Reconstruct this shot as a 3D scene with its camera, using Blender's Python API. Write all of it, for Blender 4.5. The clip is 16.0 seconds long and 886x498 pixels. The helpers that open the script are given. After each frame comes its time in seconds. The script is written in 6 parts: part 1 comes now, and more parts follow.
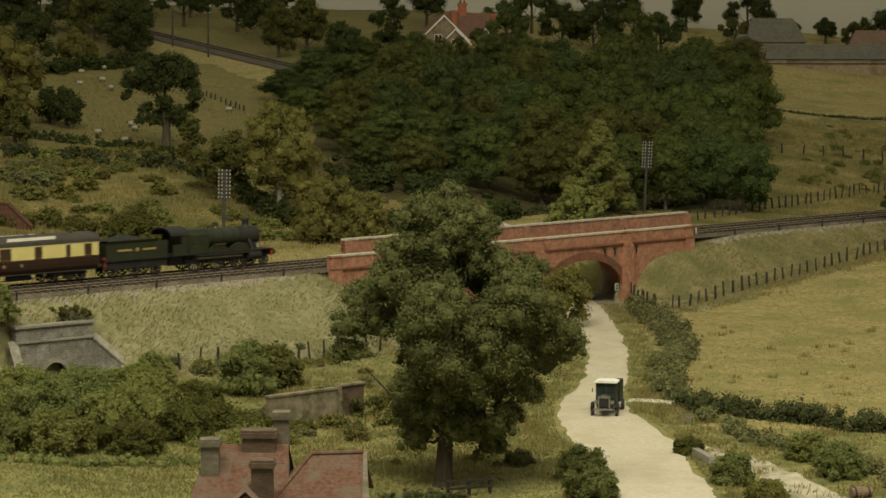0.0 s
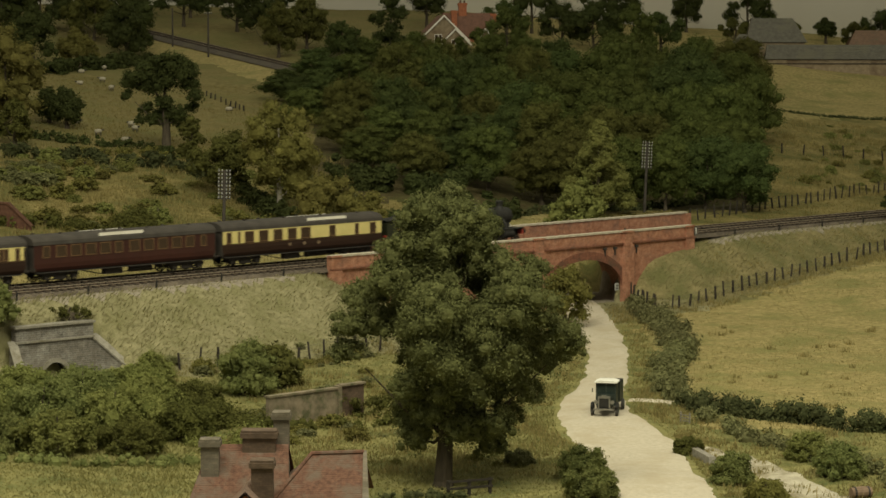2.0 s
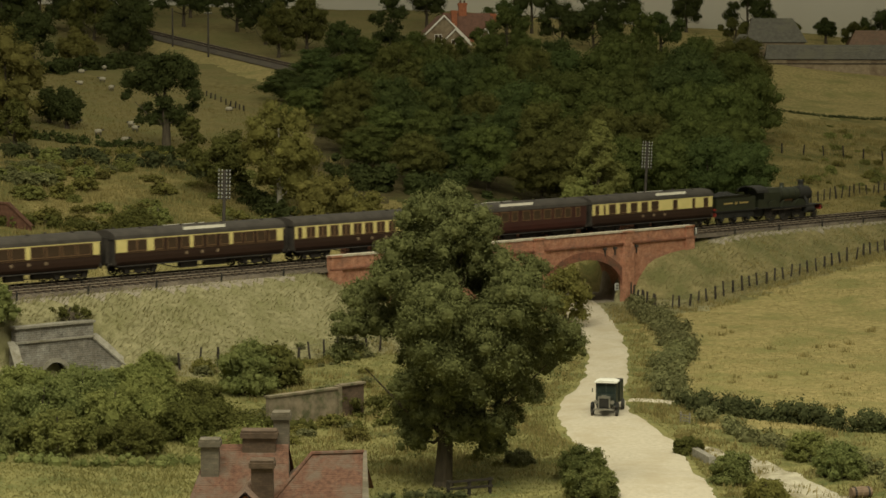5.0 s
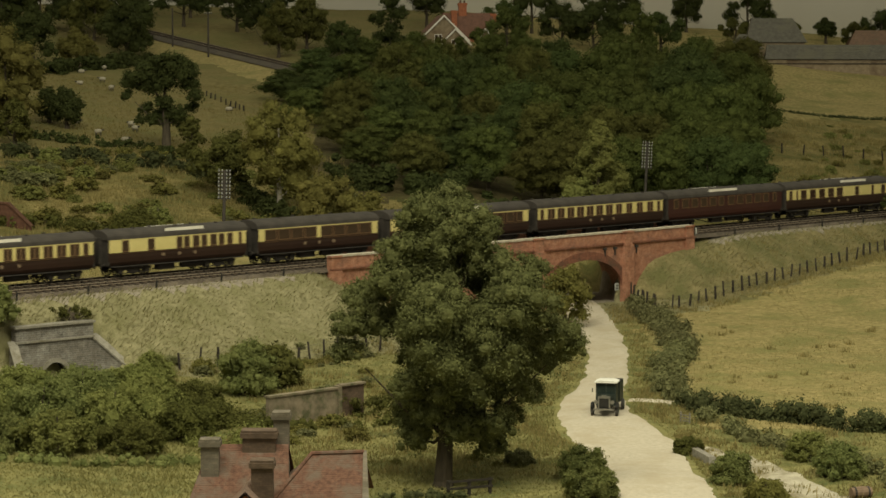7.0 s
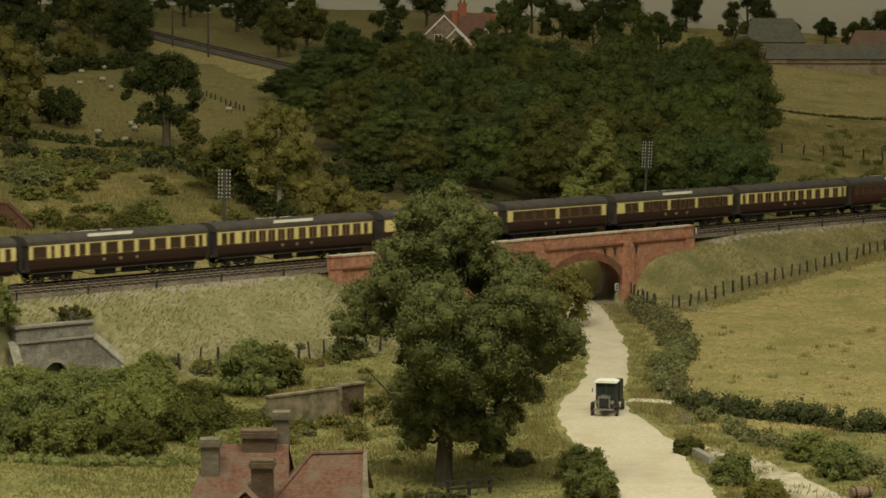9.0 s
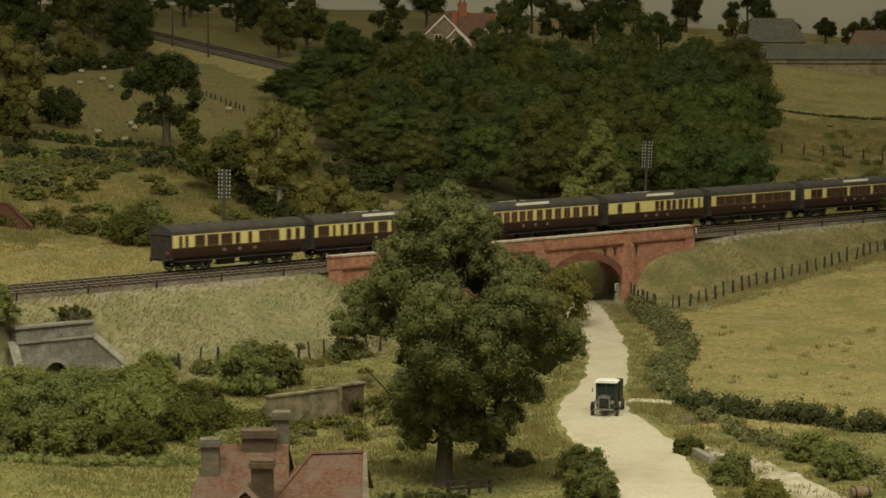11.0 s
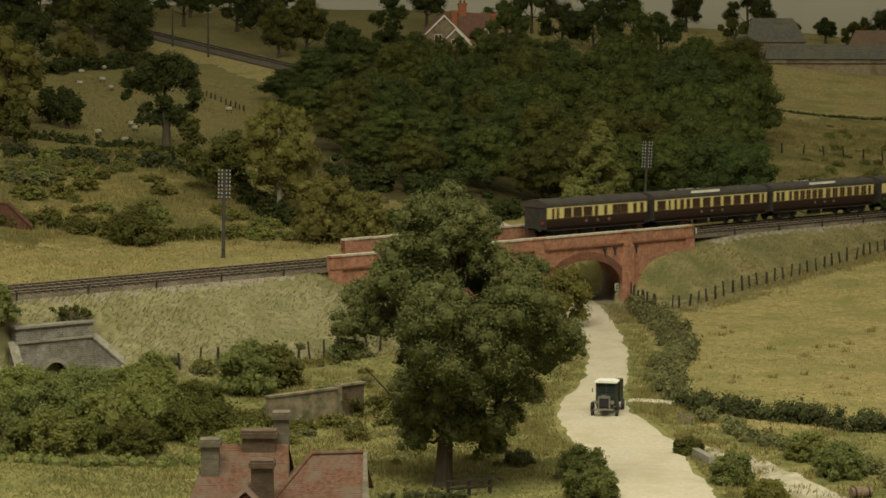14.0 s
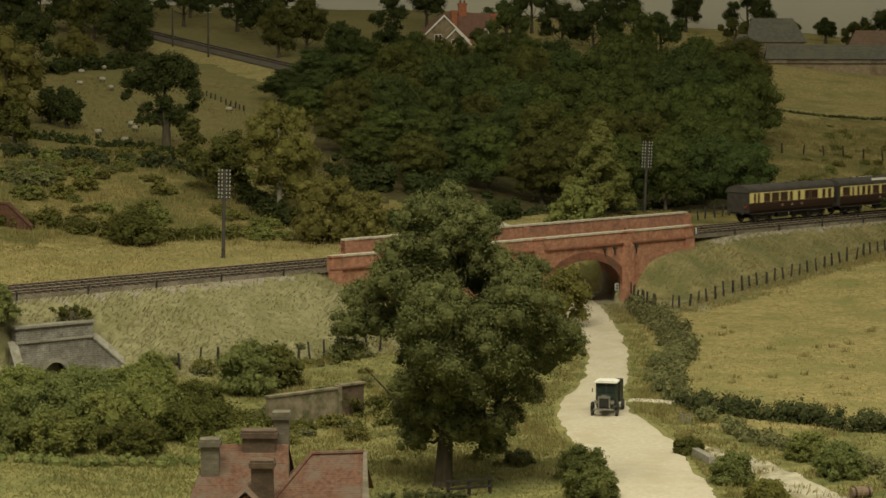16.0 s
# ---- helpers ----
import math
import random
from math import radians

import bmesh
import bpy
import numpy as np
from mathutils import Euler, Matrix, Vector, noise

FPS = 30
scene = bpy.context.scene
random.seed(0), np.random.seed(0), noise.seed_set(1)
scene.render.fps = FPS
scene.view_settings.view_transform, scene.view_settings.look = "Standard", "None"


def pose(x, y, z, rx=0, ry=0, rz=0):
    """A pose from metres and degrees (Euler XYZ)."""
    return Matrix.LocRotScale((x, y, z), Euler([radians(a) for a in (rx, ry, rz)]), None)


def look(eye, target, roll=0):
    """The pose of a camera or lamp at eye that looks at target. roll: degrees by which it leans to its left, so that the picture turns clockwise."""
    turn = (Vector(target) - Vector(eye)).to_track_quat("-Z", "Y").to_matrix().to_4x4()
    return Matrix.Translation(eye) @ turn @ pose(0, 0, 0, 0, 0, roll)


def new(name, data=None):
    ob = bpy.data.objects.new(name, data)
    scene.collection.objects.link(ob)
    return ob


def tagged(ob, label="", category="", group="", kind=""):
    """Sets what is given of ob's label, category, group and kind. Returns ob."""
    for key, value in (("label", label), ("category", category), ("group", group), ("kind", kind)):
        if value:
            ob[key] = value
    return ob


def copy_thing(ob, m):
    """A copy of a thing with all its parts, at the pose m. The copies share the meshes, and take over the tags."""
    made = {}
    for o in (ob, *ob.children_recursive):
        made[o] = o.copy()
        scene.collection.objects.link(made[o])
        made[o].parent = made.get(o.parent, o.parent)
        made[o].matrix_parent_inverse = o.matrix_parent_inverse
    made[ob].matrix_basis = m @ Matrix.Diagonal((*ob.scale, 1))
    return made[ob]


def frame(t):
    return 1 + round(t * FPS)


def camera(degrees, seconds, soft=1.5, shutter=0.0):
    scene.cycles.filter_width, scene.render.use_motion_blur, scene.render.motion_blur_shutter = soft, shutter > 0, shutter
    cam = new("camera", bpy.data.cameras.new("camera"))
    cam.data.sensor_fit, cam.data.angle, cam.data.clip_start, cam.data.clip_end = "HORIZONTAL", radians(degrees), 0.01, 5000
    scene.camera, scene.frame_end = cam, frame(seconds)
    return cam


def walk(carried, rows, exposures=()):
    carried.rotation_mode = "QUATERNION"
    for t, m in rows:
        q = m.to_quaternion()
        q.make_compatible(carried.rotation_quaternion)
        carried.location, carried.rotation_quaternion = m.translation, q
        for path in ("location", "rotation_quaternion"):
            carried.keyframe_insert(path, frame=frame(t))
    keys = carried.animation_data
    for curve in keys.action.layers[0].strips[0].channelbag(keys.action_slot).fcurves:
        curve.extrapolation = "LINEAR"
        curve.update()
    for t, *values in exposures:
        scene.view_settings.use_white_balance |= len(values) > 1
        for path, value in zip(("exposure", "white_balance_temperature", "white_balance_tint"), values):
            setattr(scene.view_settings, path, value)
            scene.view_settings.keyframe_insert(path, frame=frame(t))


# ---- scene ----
cam = camera(20.2, 16.0, soft=1.6, shutter=0.5)
S = 1 / 76          # the whole place is a model railway at 1:76; lengths below are in scale metres
walk(cam, [(t, look((0, 0, 19.6 * S), (0, 100 * S, (19.6 - 8.886) * S))) for t in (0, 16)], [(0, 0.0), (16, 0.0)])

# world and lamps: the even warm light of an exhibition room, brightest from above
world = bpy.data.worlds.new("room_light")
scene.world = world
world.use_nodes = True
world.node_tree.nodes["Background"].inputs["Color"].default_value = (1.0, 0.97, 0.72, 1)
world.node_tree.nodes["Background"].inputs["Strength"].default_value = 0.32


def gallery_lamp(name, place, target, size, watts):
    """A long soft lighting trough above the layout."""
    data = bpy.data.lights.new(name, "AREA")
    data.shape, data.size, data.size_y, data.energy, data.color = "RECTANGLE", size[0] * S, size[1] * S, watts, (1.0, 0.96, 0.70)
    new(name, data).matrix_world = look([k * S for k in place], [k * S for k in target])


gallery_lamp("front_gallery_lamp", (-4, 66, 158), (0, 172, -5), (180, 60), 82)
gallery_lamp("rear_gallery_lamp", (0, 300, 190), (0, 340, 0), (220, 40), 3.6)


# ---- materials ----
def mat(name, dark, light, size=1.0, rough=0.9, bump=0.3, spot=None, spot_size=6.0, spot_cut=0.55, metal=0.0, island=0.0, spread=0.0, stretch=(1, 1, 1), spec=0.3):
    """Two colours mixed by fine noise of that size (scale metres), a third in large patches."""
    m = bpy.data.materials.new(name)
    m.use_nodes = True
    nt = m.node_tree
    n, l = nt.nodes, nt.links
    b = n["Principled BSDF"]
    b.inputs["Roughness"].default_value, b.inputs["Metallic"].default_value = rough, metal
    b.inputs["Specular IOR Level"].default_value = spec
    co = n.new("ShaderNodeTexCoord")
    mp = n.new("ShaderNodeMapping")
    mp.inputs["Scale"].default_value = [k / S for k in stretch]
    l.new(co.outputs["Object"], mp.inputs["Vector"])

    def tex(sz, detail):
        t = n.new("ShaderNodeTexNoise")
        t.inputs["Scale"].default_value, t.inputs["Detail"].default_value = 1 / sz, detail
        t.inputs["Roughness"].default_value = 0.65
        l.new(mp.outputs["Vector"], t.inputs["Vector"])
        return t

    def ramp(src, lo, hi):
        r = n.new("ShaderNodeMapRange")
        r.inputs["From Min"].default_value, r.inputs["From Max"].default_value = lo, hi
        l.new(src, r.inputs["Value"])
        return r.outputs["Result"]

    def mix(fac, a, c):
        x = n.new("ShaderNodeMix")
        x.data_type = "RGBA"
        l.new(fac, x.inputs["Factor"])
        for sock, v in ((x.inputs[6], a), (x.inputs[7], c)):
            if isinstance(v, tuple):
                sock.default_value = (*v, 1)
            else:
                l.new(v, sock)
        return x.outputs[2]

    fine = tex(size, 5)
    fac = ramp(fine.outputs["Fac"], 0.3, 0.7)
    if island:
        g = n.new("ShaderNodeNewGeometry")
        ad = n.new("ShaderNodeMath")
        ad.operation, ad.use_clamp = "MULTIPLY_ADD", True
        ad.inputs[1].default_value = island
        l.new(g.outputs["Random Per Island"], ad.inputs[0])
        sc = n.new("ShaderNodeMath")
        sc.operation = "MULTIPLY"
        sc.inputs[1].default_value = 1 - island
        l.new(fac, sc.inputs[0])
        l.new(sc.outputs[0], ad.inputs[2])
        fac = ad.outputs[0]
    col = mix(fac, dark, light)
    if spot:
        big = tex(spot_size, 4)
        col = mix(ramp(big.outputs["Fac"], spot_cut - 0.07, spot_cut + 0.1), col, spot)
    if spread:
        oi = n.new("ShaderNodeObjectInfo")
        hs = n.new("ShaderNodeHueSaturation")
        l.new(ramp_to(nt, oi.outputs["Random"], 1 - spread, 1 + spread), hs.inputs["Value"])
        l.new(ramp_to(nt, oi.outputs["Random"], 0.5 - spread * 0.06, 0.5 + spread * 0.06), hs.inputs["Hue"])
        l.new(col, hs.inputs["Color"])
        col = hs.outputs["Color"]
    l.new(col, b.inputs["Base Color"])
    if bump:
        bp = n.new("ShaderNodeBump")
        bp.inputs["Strength"].default_value, bp.inputs["Distance"].default_value = 0.8, bump * S
        l.new(fine.outputs["Fac"], bp.inputs["Height"])
        l.new(bp.outputs["Normal"], b.inputs["Normal"])
    return m


def ramp_to(nt, src, lo, hi):
    r = nt.nodes.new("ShaderNodeMapRange")
    r.inputs["To Min"].default_value, r.inputs["To Max"].default_value = lo, hi
    nt.links.new(src, r.inputs["Value"])
    return r.outputs["Result"]


def brick_mat(name, c1, c2, mortar, sooty, size=1.0):
    """Courses of brick, too small at this distance to be pieces, with soot and pale bloom."""
    m = mat(name, c1, c2, 0.45, 0.9, 0.04, sooty, 1.4, 0.57)
    nt = m.node_tree
    n, l = nt.nodes, nt.links
    b = n["Principled BSDF"]
    old = b.inputs["Base Color"].links[0].from_socket
    co = n.new("ShaderNodeTexCoord")
    sep, com = n.new("ShaderNodeSeparateXYZ"), n.new("ShaderNodeCombineXYZ")
    ad = n.new("ShaderNodeMath")
    l.new(co.outputs["Object"], sep.inputs[0])
    l.new(sep.outputs["X"], ad.inputs[0])
    l.new(sep.outputs["Y"], ad.inputs[1])
    l.new(ad.outputs[0], com.inputs["X"])
    l.new(sep.outputs["Z"], com.inputs["Y"])
    br = n.new("ShaderNodeTexBrick")
    l.new(com.outputs[0], br.inputs["Vector"])
    br.inputs["Scale"].default_value = 1 / S / size
    br.inputs["Brick Width"].default_value, br.inputs["Row Height"].default_value, br.inputs["Mortar Size"].default_value = 0.26, 0.095, 0.012
    br.inputs["Color1"].default_value, br.inputs["Color2"].default_value = (0.75, 0.75, 0.75, 1), (1.1, 1.05, 1.0, 1)
    br.inputs["Mortar"].default_value = (*mortar, 1)
    x = n.new("ShaderNodeMix")
    x.data_type, x.blend_type = "RGBA", "MULTIPLY"
    x.inputs["Factor"].default_value = 0.8
    l.new(old, x.inputs[6])
    l.new(br.outputs["Color"], x.inputs[7])
    l.new(x.outputs[2], b.inputs["Base Color"])
    return m


def let_through(m, share):
    """Lets part of the light pass through thin leaves and blades."""
    nt = m.node_tree
    b = nt.nodes["Principled BSDF"]
    t, x = nt.nodes.new("ShaderNodeBsdfTranslucent"), nt.nodes.new("ShaderNodeMixShader")
    nt.links.new(b.inputs["Base Color"].links[0].from_socket, t.inputs["Color"])
    x.inputs["Fac"].default_value = share
    nt.links.new(b.outputs[0], x.inputs[1])
    nt.links.new(t.outputs[0], x.inputs[2])
    nt.links.new(x.outputs[0], nt.nodes["Material Output"].inputs["Surface"])
    return m


def leaf_mat(name, dark, light, spread=0.12):
    return let_through(mat(name, dark, light, 1.6, 0.85, 0, island=0.5, spread=spread, spec=0.15), 0.38)


M_GRASS = mat("straw_field", (0.19, 0.155, 0.062), (0.41, 0.335, 0.15), 0.5, 0.95, 0.3, (0.21, 0.195, 0.075), 5.0, 0.55, spec=0.1)
M_BANK = mat("grey_bank_grass", (0.165, 0.15, 0.078), (0.30, 0.272, 0.155), 0.6, 0.95, 0.25, (0.17, 0.16, 0.075), 5.0, 0.55, spec=0.1)
M_ROUGH = mat("rough_brown_grass", (0.14, 0.114, 0.043), (0.29, 0.235, 0.096), 0.8, 0.95, 0.25, (0.11, 0.105, 0.037), 6.0, 0.50, spec=0.1)
M_MEADOW = mat("green_meadow", (0.14, 0.13, 0.05), (0.265, 0.24, 0.098), 0.7, 0.95, 0.2, (0.105, 0.115, 0.042), 3.0, 0.54, spec=0.1)
M_BANK2 = mat("green_bank_grass", (0.145, 0.12, 0.055), (0.265, 0.225, 0.11), 0.6, 0.95, 0.25, (0.125, 0.12, 0.05), 5.0, 0.52, spec=0.1)
# leaf litter, its brown darkened to carry the shade beneath the trees
M_SHADED_LITTER = mat("shaded_leaf_litter", (0.045, 0.036, 0.016), (0.10, 0.082, 0.038), 0.8, 0.95, 0.2, (0.07, 0.07, 0.025), 4.0, 0.55, spec=0.1)
M_PASTURE = mat("dull_pasture", (0.13, 0.11, 0.045), (0.23, 0.19, 0.083), 0.8, 0.95, 0.15, (0.15, 0.14, 0.055), 8.0, 0.52, spec=0.1)
B_MEADOW = let_through(mat("meadow_tufts", (0.17, 0.165, 0.064), (0.38, 0.345, 0.145), 4.0, 0.9, 0, island=0.5, spec=0.1), 0.5)
M_CESS = mat("cess_gravel", (0.20, 0.172, 0.135), (0.34, 0.295, 0.235), 0.3, 0.95, 0.06, (0.17, 0.15, 0.095), 2.0, 0.57, spec=0.1)
B_FIELD = let_through(mat("field_tufts", (0.29, 0.25, 0.105), (0.46, 0.395, 0.19), 5.0, 0.9, 0, island=0.5, spec=0.1), 0.5)
B_BANK = let_through(mat("bank_tufts", (0.28, 0.26, 0.135), (0.46, 0.42, 0.25), 5.0, 0.9, 0, island=0.5, spec=0.1), 0.5)
B_ROUGH = let_through(mat("rough_tufts", (0.15, 0.125, 0.046), (0.36, 0.295, 0.12), 5.0, 0.9, 0, island=0.6, spec=0.1), 0.5)
M_ROAD = mat("chalk_road", (0.41, 0.36, 0.28), (0.53, 0.47, 0.37), 0.3, 0.95, 0.05, (0.42, 0.36, 0.265), 3.5, 0.56, spec=0.1)
M_LANE = mat("rutted_lane", (0.28, 0.25, 0.19), (0.52, 0.47, 0.36), 0.8, 0.95, 0.2, (0.20, 0.17, 0.10), 2.0, 0.55, spec=0.1)
M_BALLAST = mat("ballast", (0.05, 0.04, 0.032), (0.14, 0.112, 0.086), 0.25, 0.95, 0.1, (0.16, 0.13, 0.10), 3.0, 0.57)
M_SLEEPER = mat("creosoted_sleeper", (0.026, 0.019, 0.014), (0.06, 0.045, 0.033), 0.4, 0.9, 0.02)
M_RAIL = mat("rusty_rail", (0.24, 0.19, 0.14), (0.40, 0.33, 0.25), 0.5, 0.5, 0.0, metal=0.2)
M_WEB = mat("rusty_rail_web", (0.045, 0.032, 0.024), (0.10, 0.07, 0.05), 0.5, 0.8, 0.0)
M_BRICK = brick_mat("red_brick", (0.23, 0.092, 0.054), (0.43, 0.215, 0.138), (1.2, 1.35, 1.5), (0.23, 0.115, 0.08), 1.4)
M_COPING = mat("stone_coping", (0.42, 0.37, 0.29), (0.62, 0.55, 0.44), 0.5, 0.9, 0.05, (0.25, 0.2, 0.15), 1.5, 0.58)
M_IRON = mat("dark_iron", (0.025, 0.022, 0.02), (0.055, 0.045, 0.04), 0.4, 0.7, 0.01)
M_BIRCH = mat("pale_birch_bark", (0.16, 0.14, 0.11), (0.36, 0.33, 0.27), 0.3, 0.95, 0.05, stretch=(1, 1, 0.4))
M_BARK = mat("bark", (0.035, 0.028, 0.02), (0.10, 0.08, 0.055), 0.35, 0.95, 0.12, stretch=(1, 1, 0.25))
M_BACK = mat("backdrop_paint", (0.58, 0.55, 0.50), (0.66, 0.63, 0.575), 60, 0.95, 0)
L_WOOD = leaf_mat("wood_leaves", (0.042, 0.058, 0.014), (0.152, 0.172, 0.048))
L_OLIVE = leaf_mat("olive_leaves", (0.09, 0.085, 0.022), (0.255, 0.23, 0.07))
L_NEAR = leaf_mat("elm_leaves", (0.055, 0.062, 0.021), (0.20, 0.203, 0.08))
L_PALE = leaf_mat("pale_leaves", (0.10, 0.108, 0.028), (0.30, 0.295, 0.10))
L_BUSH = leaf_mat("bush_leaves", (0.098, 0.112, 0.028), (0.31, 0.315, 0.105))
L_DARK = leaf_mat("dark_leaves", (0.03, 0.039, 0.012), (0.093, 0.108, 0.0345))


# ---- mesh helpers ----
class Shape:
    """Vertices and faces of one mesh, in scale metres."""

    def __init__(self):
        self.v, self.f = [], []

    def add(self, verts, faces):
        k = len(self.v)
        self.v += [tuple(p) for p in verts]
        self.f += [tuple(i + k for i in q) for q in faces]
        return self

    def box(self, x0, x1, y0, y1, z0, z1, m=None, top=1.0):
        cx, cy = (x0 + x1) / 2, (y0 + y1) / 2
        v = [(x, y, z0) for x, y in ((x0, y0), (x1, y0), (x1, y1), (x0, y1))]
        v += [(cx + (x - cx) * top, cy + (y - cy) * top, z1) for x, y, _ in v]
        if m:
            v = [m @ Vector(p) for p in v]
        return self.add(v, [(3, 2, 1, 0), (4, 5, 6, 7), (0, 1, 5, 4), (1, 2, 6, 5), (2, 3, 7, 6), (3, 0, 4, 7)])

    def tube(self, path, radii, sides=8, cap=True):
        """A tube along points, with a radius at each."""
        path = [Vector(p) for p in path]
        rings = []
        for i, p in enumerate(path):
            d = (path[min(i + 1, len(path) - 1)] - path[max(i - 1, 0)]).normalized()
            a = d.cross(Vector((0.31, 0.95, 0.02)) if abs(d.y) < 0.9 else Vector((1, 0, 0))).normalized()
            b = d.cross(a)
            rings.append([p + (a * math.cos(6.28319 * k / sides) + b * math.sin(6.28319 * k / sides)) * radii[i] for k in range(sides)])
        v = [p for r in rings for p in r]
        f = [(i * sides + k, i * sides + (k + 1) % sides, (i + 1) * sides + (k + 1) % sides, (i + 1) * sides + k) for i in range(len(path) - 1) for k in range(sides)]
        if cap:
            f += [tuple(range(sides))[::-1], tuple(range((len(path) - 1) * sides, len(path) * sides))]
        return self.add(v, f)

    def prism(self, profile, x0, x1):
        """A closed (y, z) profile drawn out along x."""
        n = len(profile)
        v = [(x0, y, z) for y, z in profile] + [(x1, y, z) for y, z in profile]
        f = [(k, (k + 1) % n, (k + 1) % n + n, k + n) for k in range(n)] + [tuple(range(n))[::-1], tuple(range(n, 2 * n))]
        return self.add(v, f)


def mesh_of(name, shape, material, smooth=False):
    me = bpy.data.meshes.new(name)
    me.from_pydata([(x * S, y * S, z * S) for x, y, z in shape.v], [], shape.f)
    me.materials.append(material)
    if smooth:
        me.shade_smooth()
    bm = bmesh.new()
    bm.from_mesh(me)
    bmesh.ops.recalc_face_normals(bm, faces=bm.faces)
    bm.to_mesh(me)
    bm.free()
    return me


def at(x, y, z, rz=0, rx=0, ry=0):
    return pose(x * S, y * S, z * S, rx, ry, rz)


def thing(name, m, label, category, group="", kind=""):
    ob = new(name)
    ob.empty_display_size = 0.02
    ob.matrix_basis = m
    return tagged(ob, label, category, group, kind)


def part(name, shape, material, parent, label="", m=None, smooth=False):
    me = shape if isinstance(shape, bpy.types.Mesh) else mesh_of(name, shape, material, smooth)
    ob = new(name, me)
    ob.parent = parent
    if m:
        ob.matrix_basis = m
    return tagged(ob, label)


def solid(name, shape, material, m, label, category, group="", kind="", smooth=False):
    me = shape if isinstance(shape, bpy.types.Mesh) else mesh_of(name, shape, material, smooth)
    ob = new(name, me)
    ob.matrix_basis = m
    return tagged(ob, label, category, group, kind)


# ---- the lie of the land ----
TC, TS = math.cos(radians(44.4)), math.sin(radians(44.4))


def along(x, y):
    """Distance along the main line and behind it."""
    return (x + 33.7) * TC + (y - 188.3) * TS, -(x + 33.7) * TS + (y - 188.3) * TC


def line(s, u):
    """The place at s along the main line and u behind it."""
    return -33.7 + s * TC - u * TS, 188.3 + s * TS + u * TC


def soft_step(a, b, v):
    k = min(1, max(0, (v - a) / (b - a)))
    return k * k * (3 - 2 * k)


def land(x, y):
    """Height of the ground."""
    s, u = along(x, y)
    front = -5.8 - (215 - min(y, 235)) * 0.013 + 1.1 * soft_step(-10, -28, x) + max(0, min(5.0, 0.1 * (s - 65))) * soft_step(-60, -15, u)
    dy = y - (188.3 + 0.979 * (x + 33.7))
    k = min(1, max(0, (x / max(y, 60) + 0.11) / 0.227))
    back_l = float(np.interp(dy, (0, 32, 50, 67, 95, 172, 203, 233, 300), (-0.4, 0.2, 2.3, 4.7, 6.3, 13.6, 15.6, 19.6, 24)))
    back_r = float(np.interp(dy, (0, 32, 45, 85, 134, 178, 260), (-0.4, 0.0, 2.3, 7.4, 12.4, 18.4, 22)))
    behind = back_l + (back_r - back_l) * k + 1.6 * soft_step(90, 170, dy) * (1 - abs(2 * k - 1))
    behind -= 4.5 * soft_step(-0.05, -0.01, x / max(y, 60)) * soft_step(0.125, 0.09, x / max(y, 60)) * soft_step(290, 315, y) * soft_step(395, 372, y)
    behind += 2.0 * soft_step(374, 398, y) * soft_step(426, 411, y) * soft_step(0.105, 0.125, x / max(y, 60))
    bump = 0.22 * noise.noise((x * 0.12, y * 0.12, 0)) + 0.10 * noise.noise((x * 0.45, y * 0.45, 3))
    if u < 0:
        # beside the bridge the bank falls away from its wall
        fall = float(np.interp(s, (64, 66.4, 67.2, 69, 72.2, 76.7, 79.5, 83), (5.3, 5.0, 3.5, 1.7, 1.1, 0.75, 0.25, 0)))
        drop = max(0, min(fall, 0.7 + (s - 28.5) * 0.35)) * soft_step(26.5, 28.8, s)
        bank = -0.44 - 0.11 * soft_step(-5.2, -6.0, u) - max(0, -6.0 - u) / 1.65 - drop * soft_step(-4.6, -5.2, u)
        z = max(front, bank) + bump * soft_step(-5.5, -9, u)
        if -4.1 <= u:
            z = -0.55
    else:
        z = -0.55 + (behind + 0.55) * soft_step(2.6, 9, u) + bump * soft_step(4, 12, u)
    # hollow before the culvert in the left bank
    if u < -8.3 and -9 < s < 7 and u > -22:
        z = min(z, -6.0 + (z + 6.0) * soft_step(4.3, 5.6, abs(s + 2.2)))
    # the road's cutting under and behind the bridge
    lat = abs((x - 12.7) * 0.995 + (y - 226.1) * 0.1)
    if u > -11:
        wide = 0.5 + 0.5 * max(0, u - 4)
        low = -5.85 + 0.5 * max(0, u - 5)
        z = min(z, low + (z - low) * soft_step(3.95, 4.3 + wide, lat)) if z > low else z
    return z
L_WOOD2 = leaf_mat("wood_leaves_deep", (0.033, 0.05, 0.014), (0.122, 0.15, 0.047))
L_OLIVE2 = leaf_mat("dull_olive_leaves", (0.052, 0.055, 0.014), (0.165, 0.163, 0.046))
L_HEDGE = leaf_mat("hedge_leaves", (0.075, 0.078, 0.033), (0.27, 0.265, 0.12))
L_DARK2 = leaf_mat("dark_hedge_leaves", (0.033, 0.042, 0.0165), (0.1275, 0.135, 0.057))
L_BUSH2 = leaf_mat("fresh_bush_leaves", (0.075, 0.092, 0.026), (0.265, 0.28, 0.10))
M_BRICK2 = brick_mat("dark_brick", (0.16, 0.07, 0.05), (0.26, 0.11, 0.07), (0.75, 0.72, 0.66), (0.12, 0.07, 0.05))
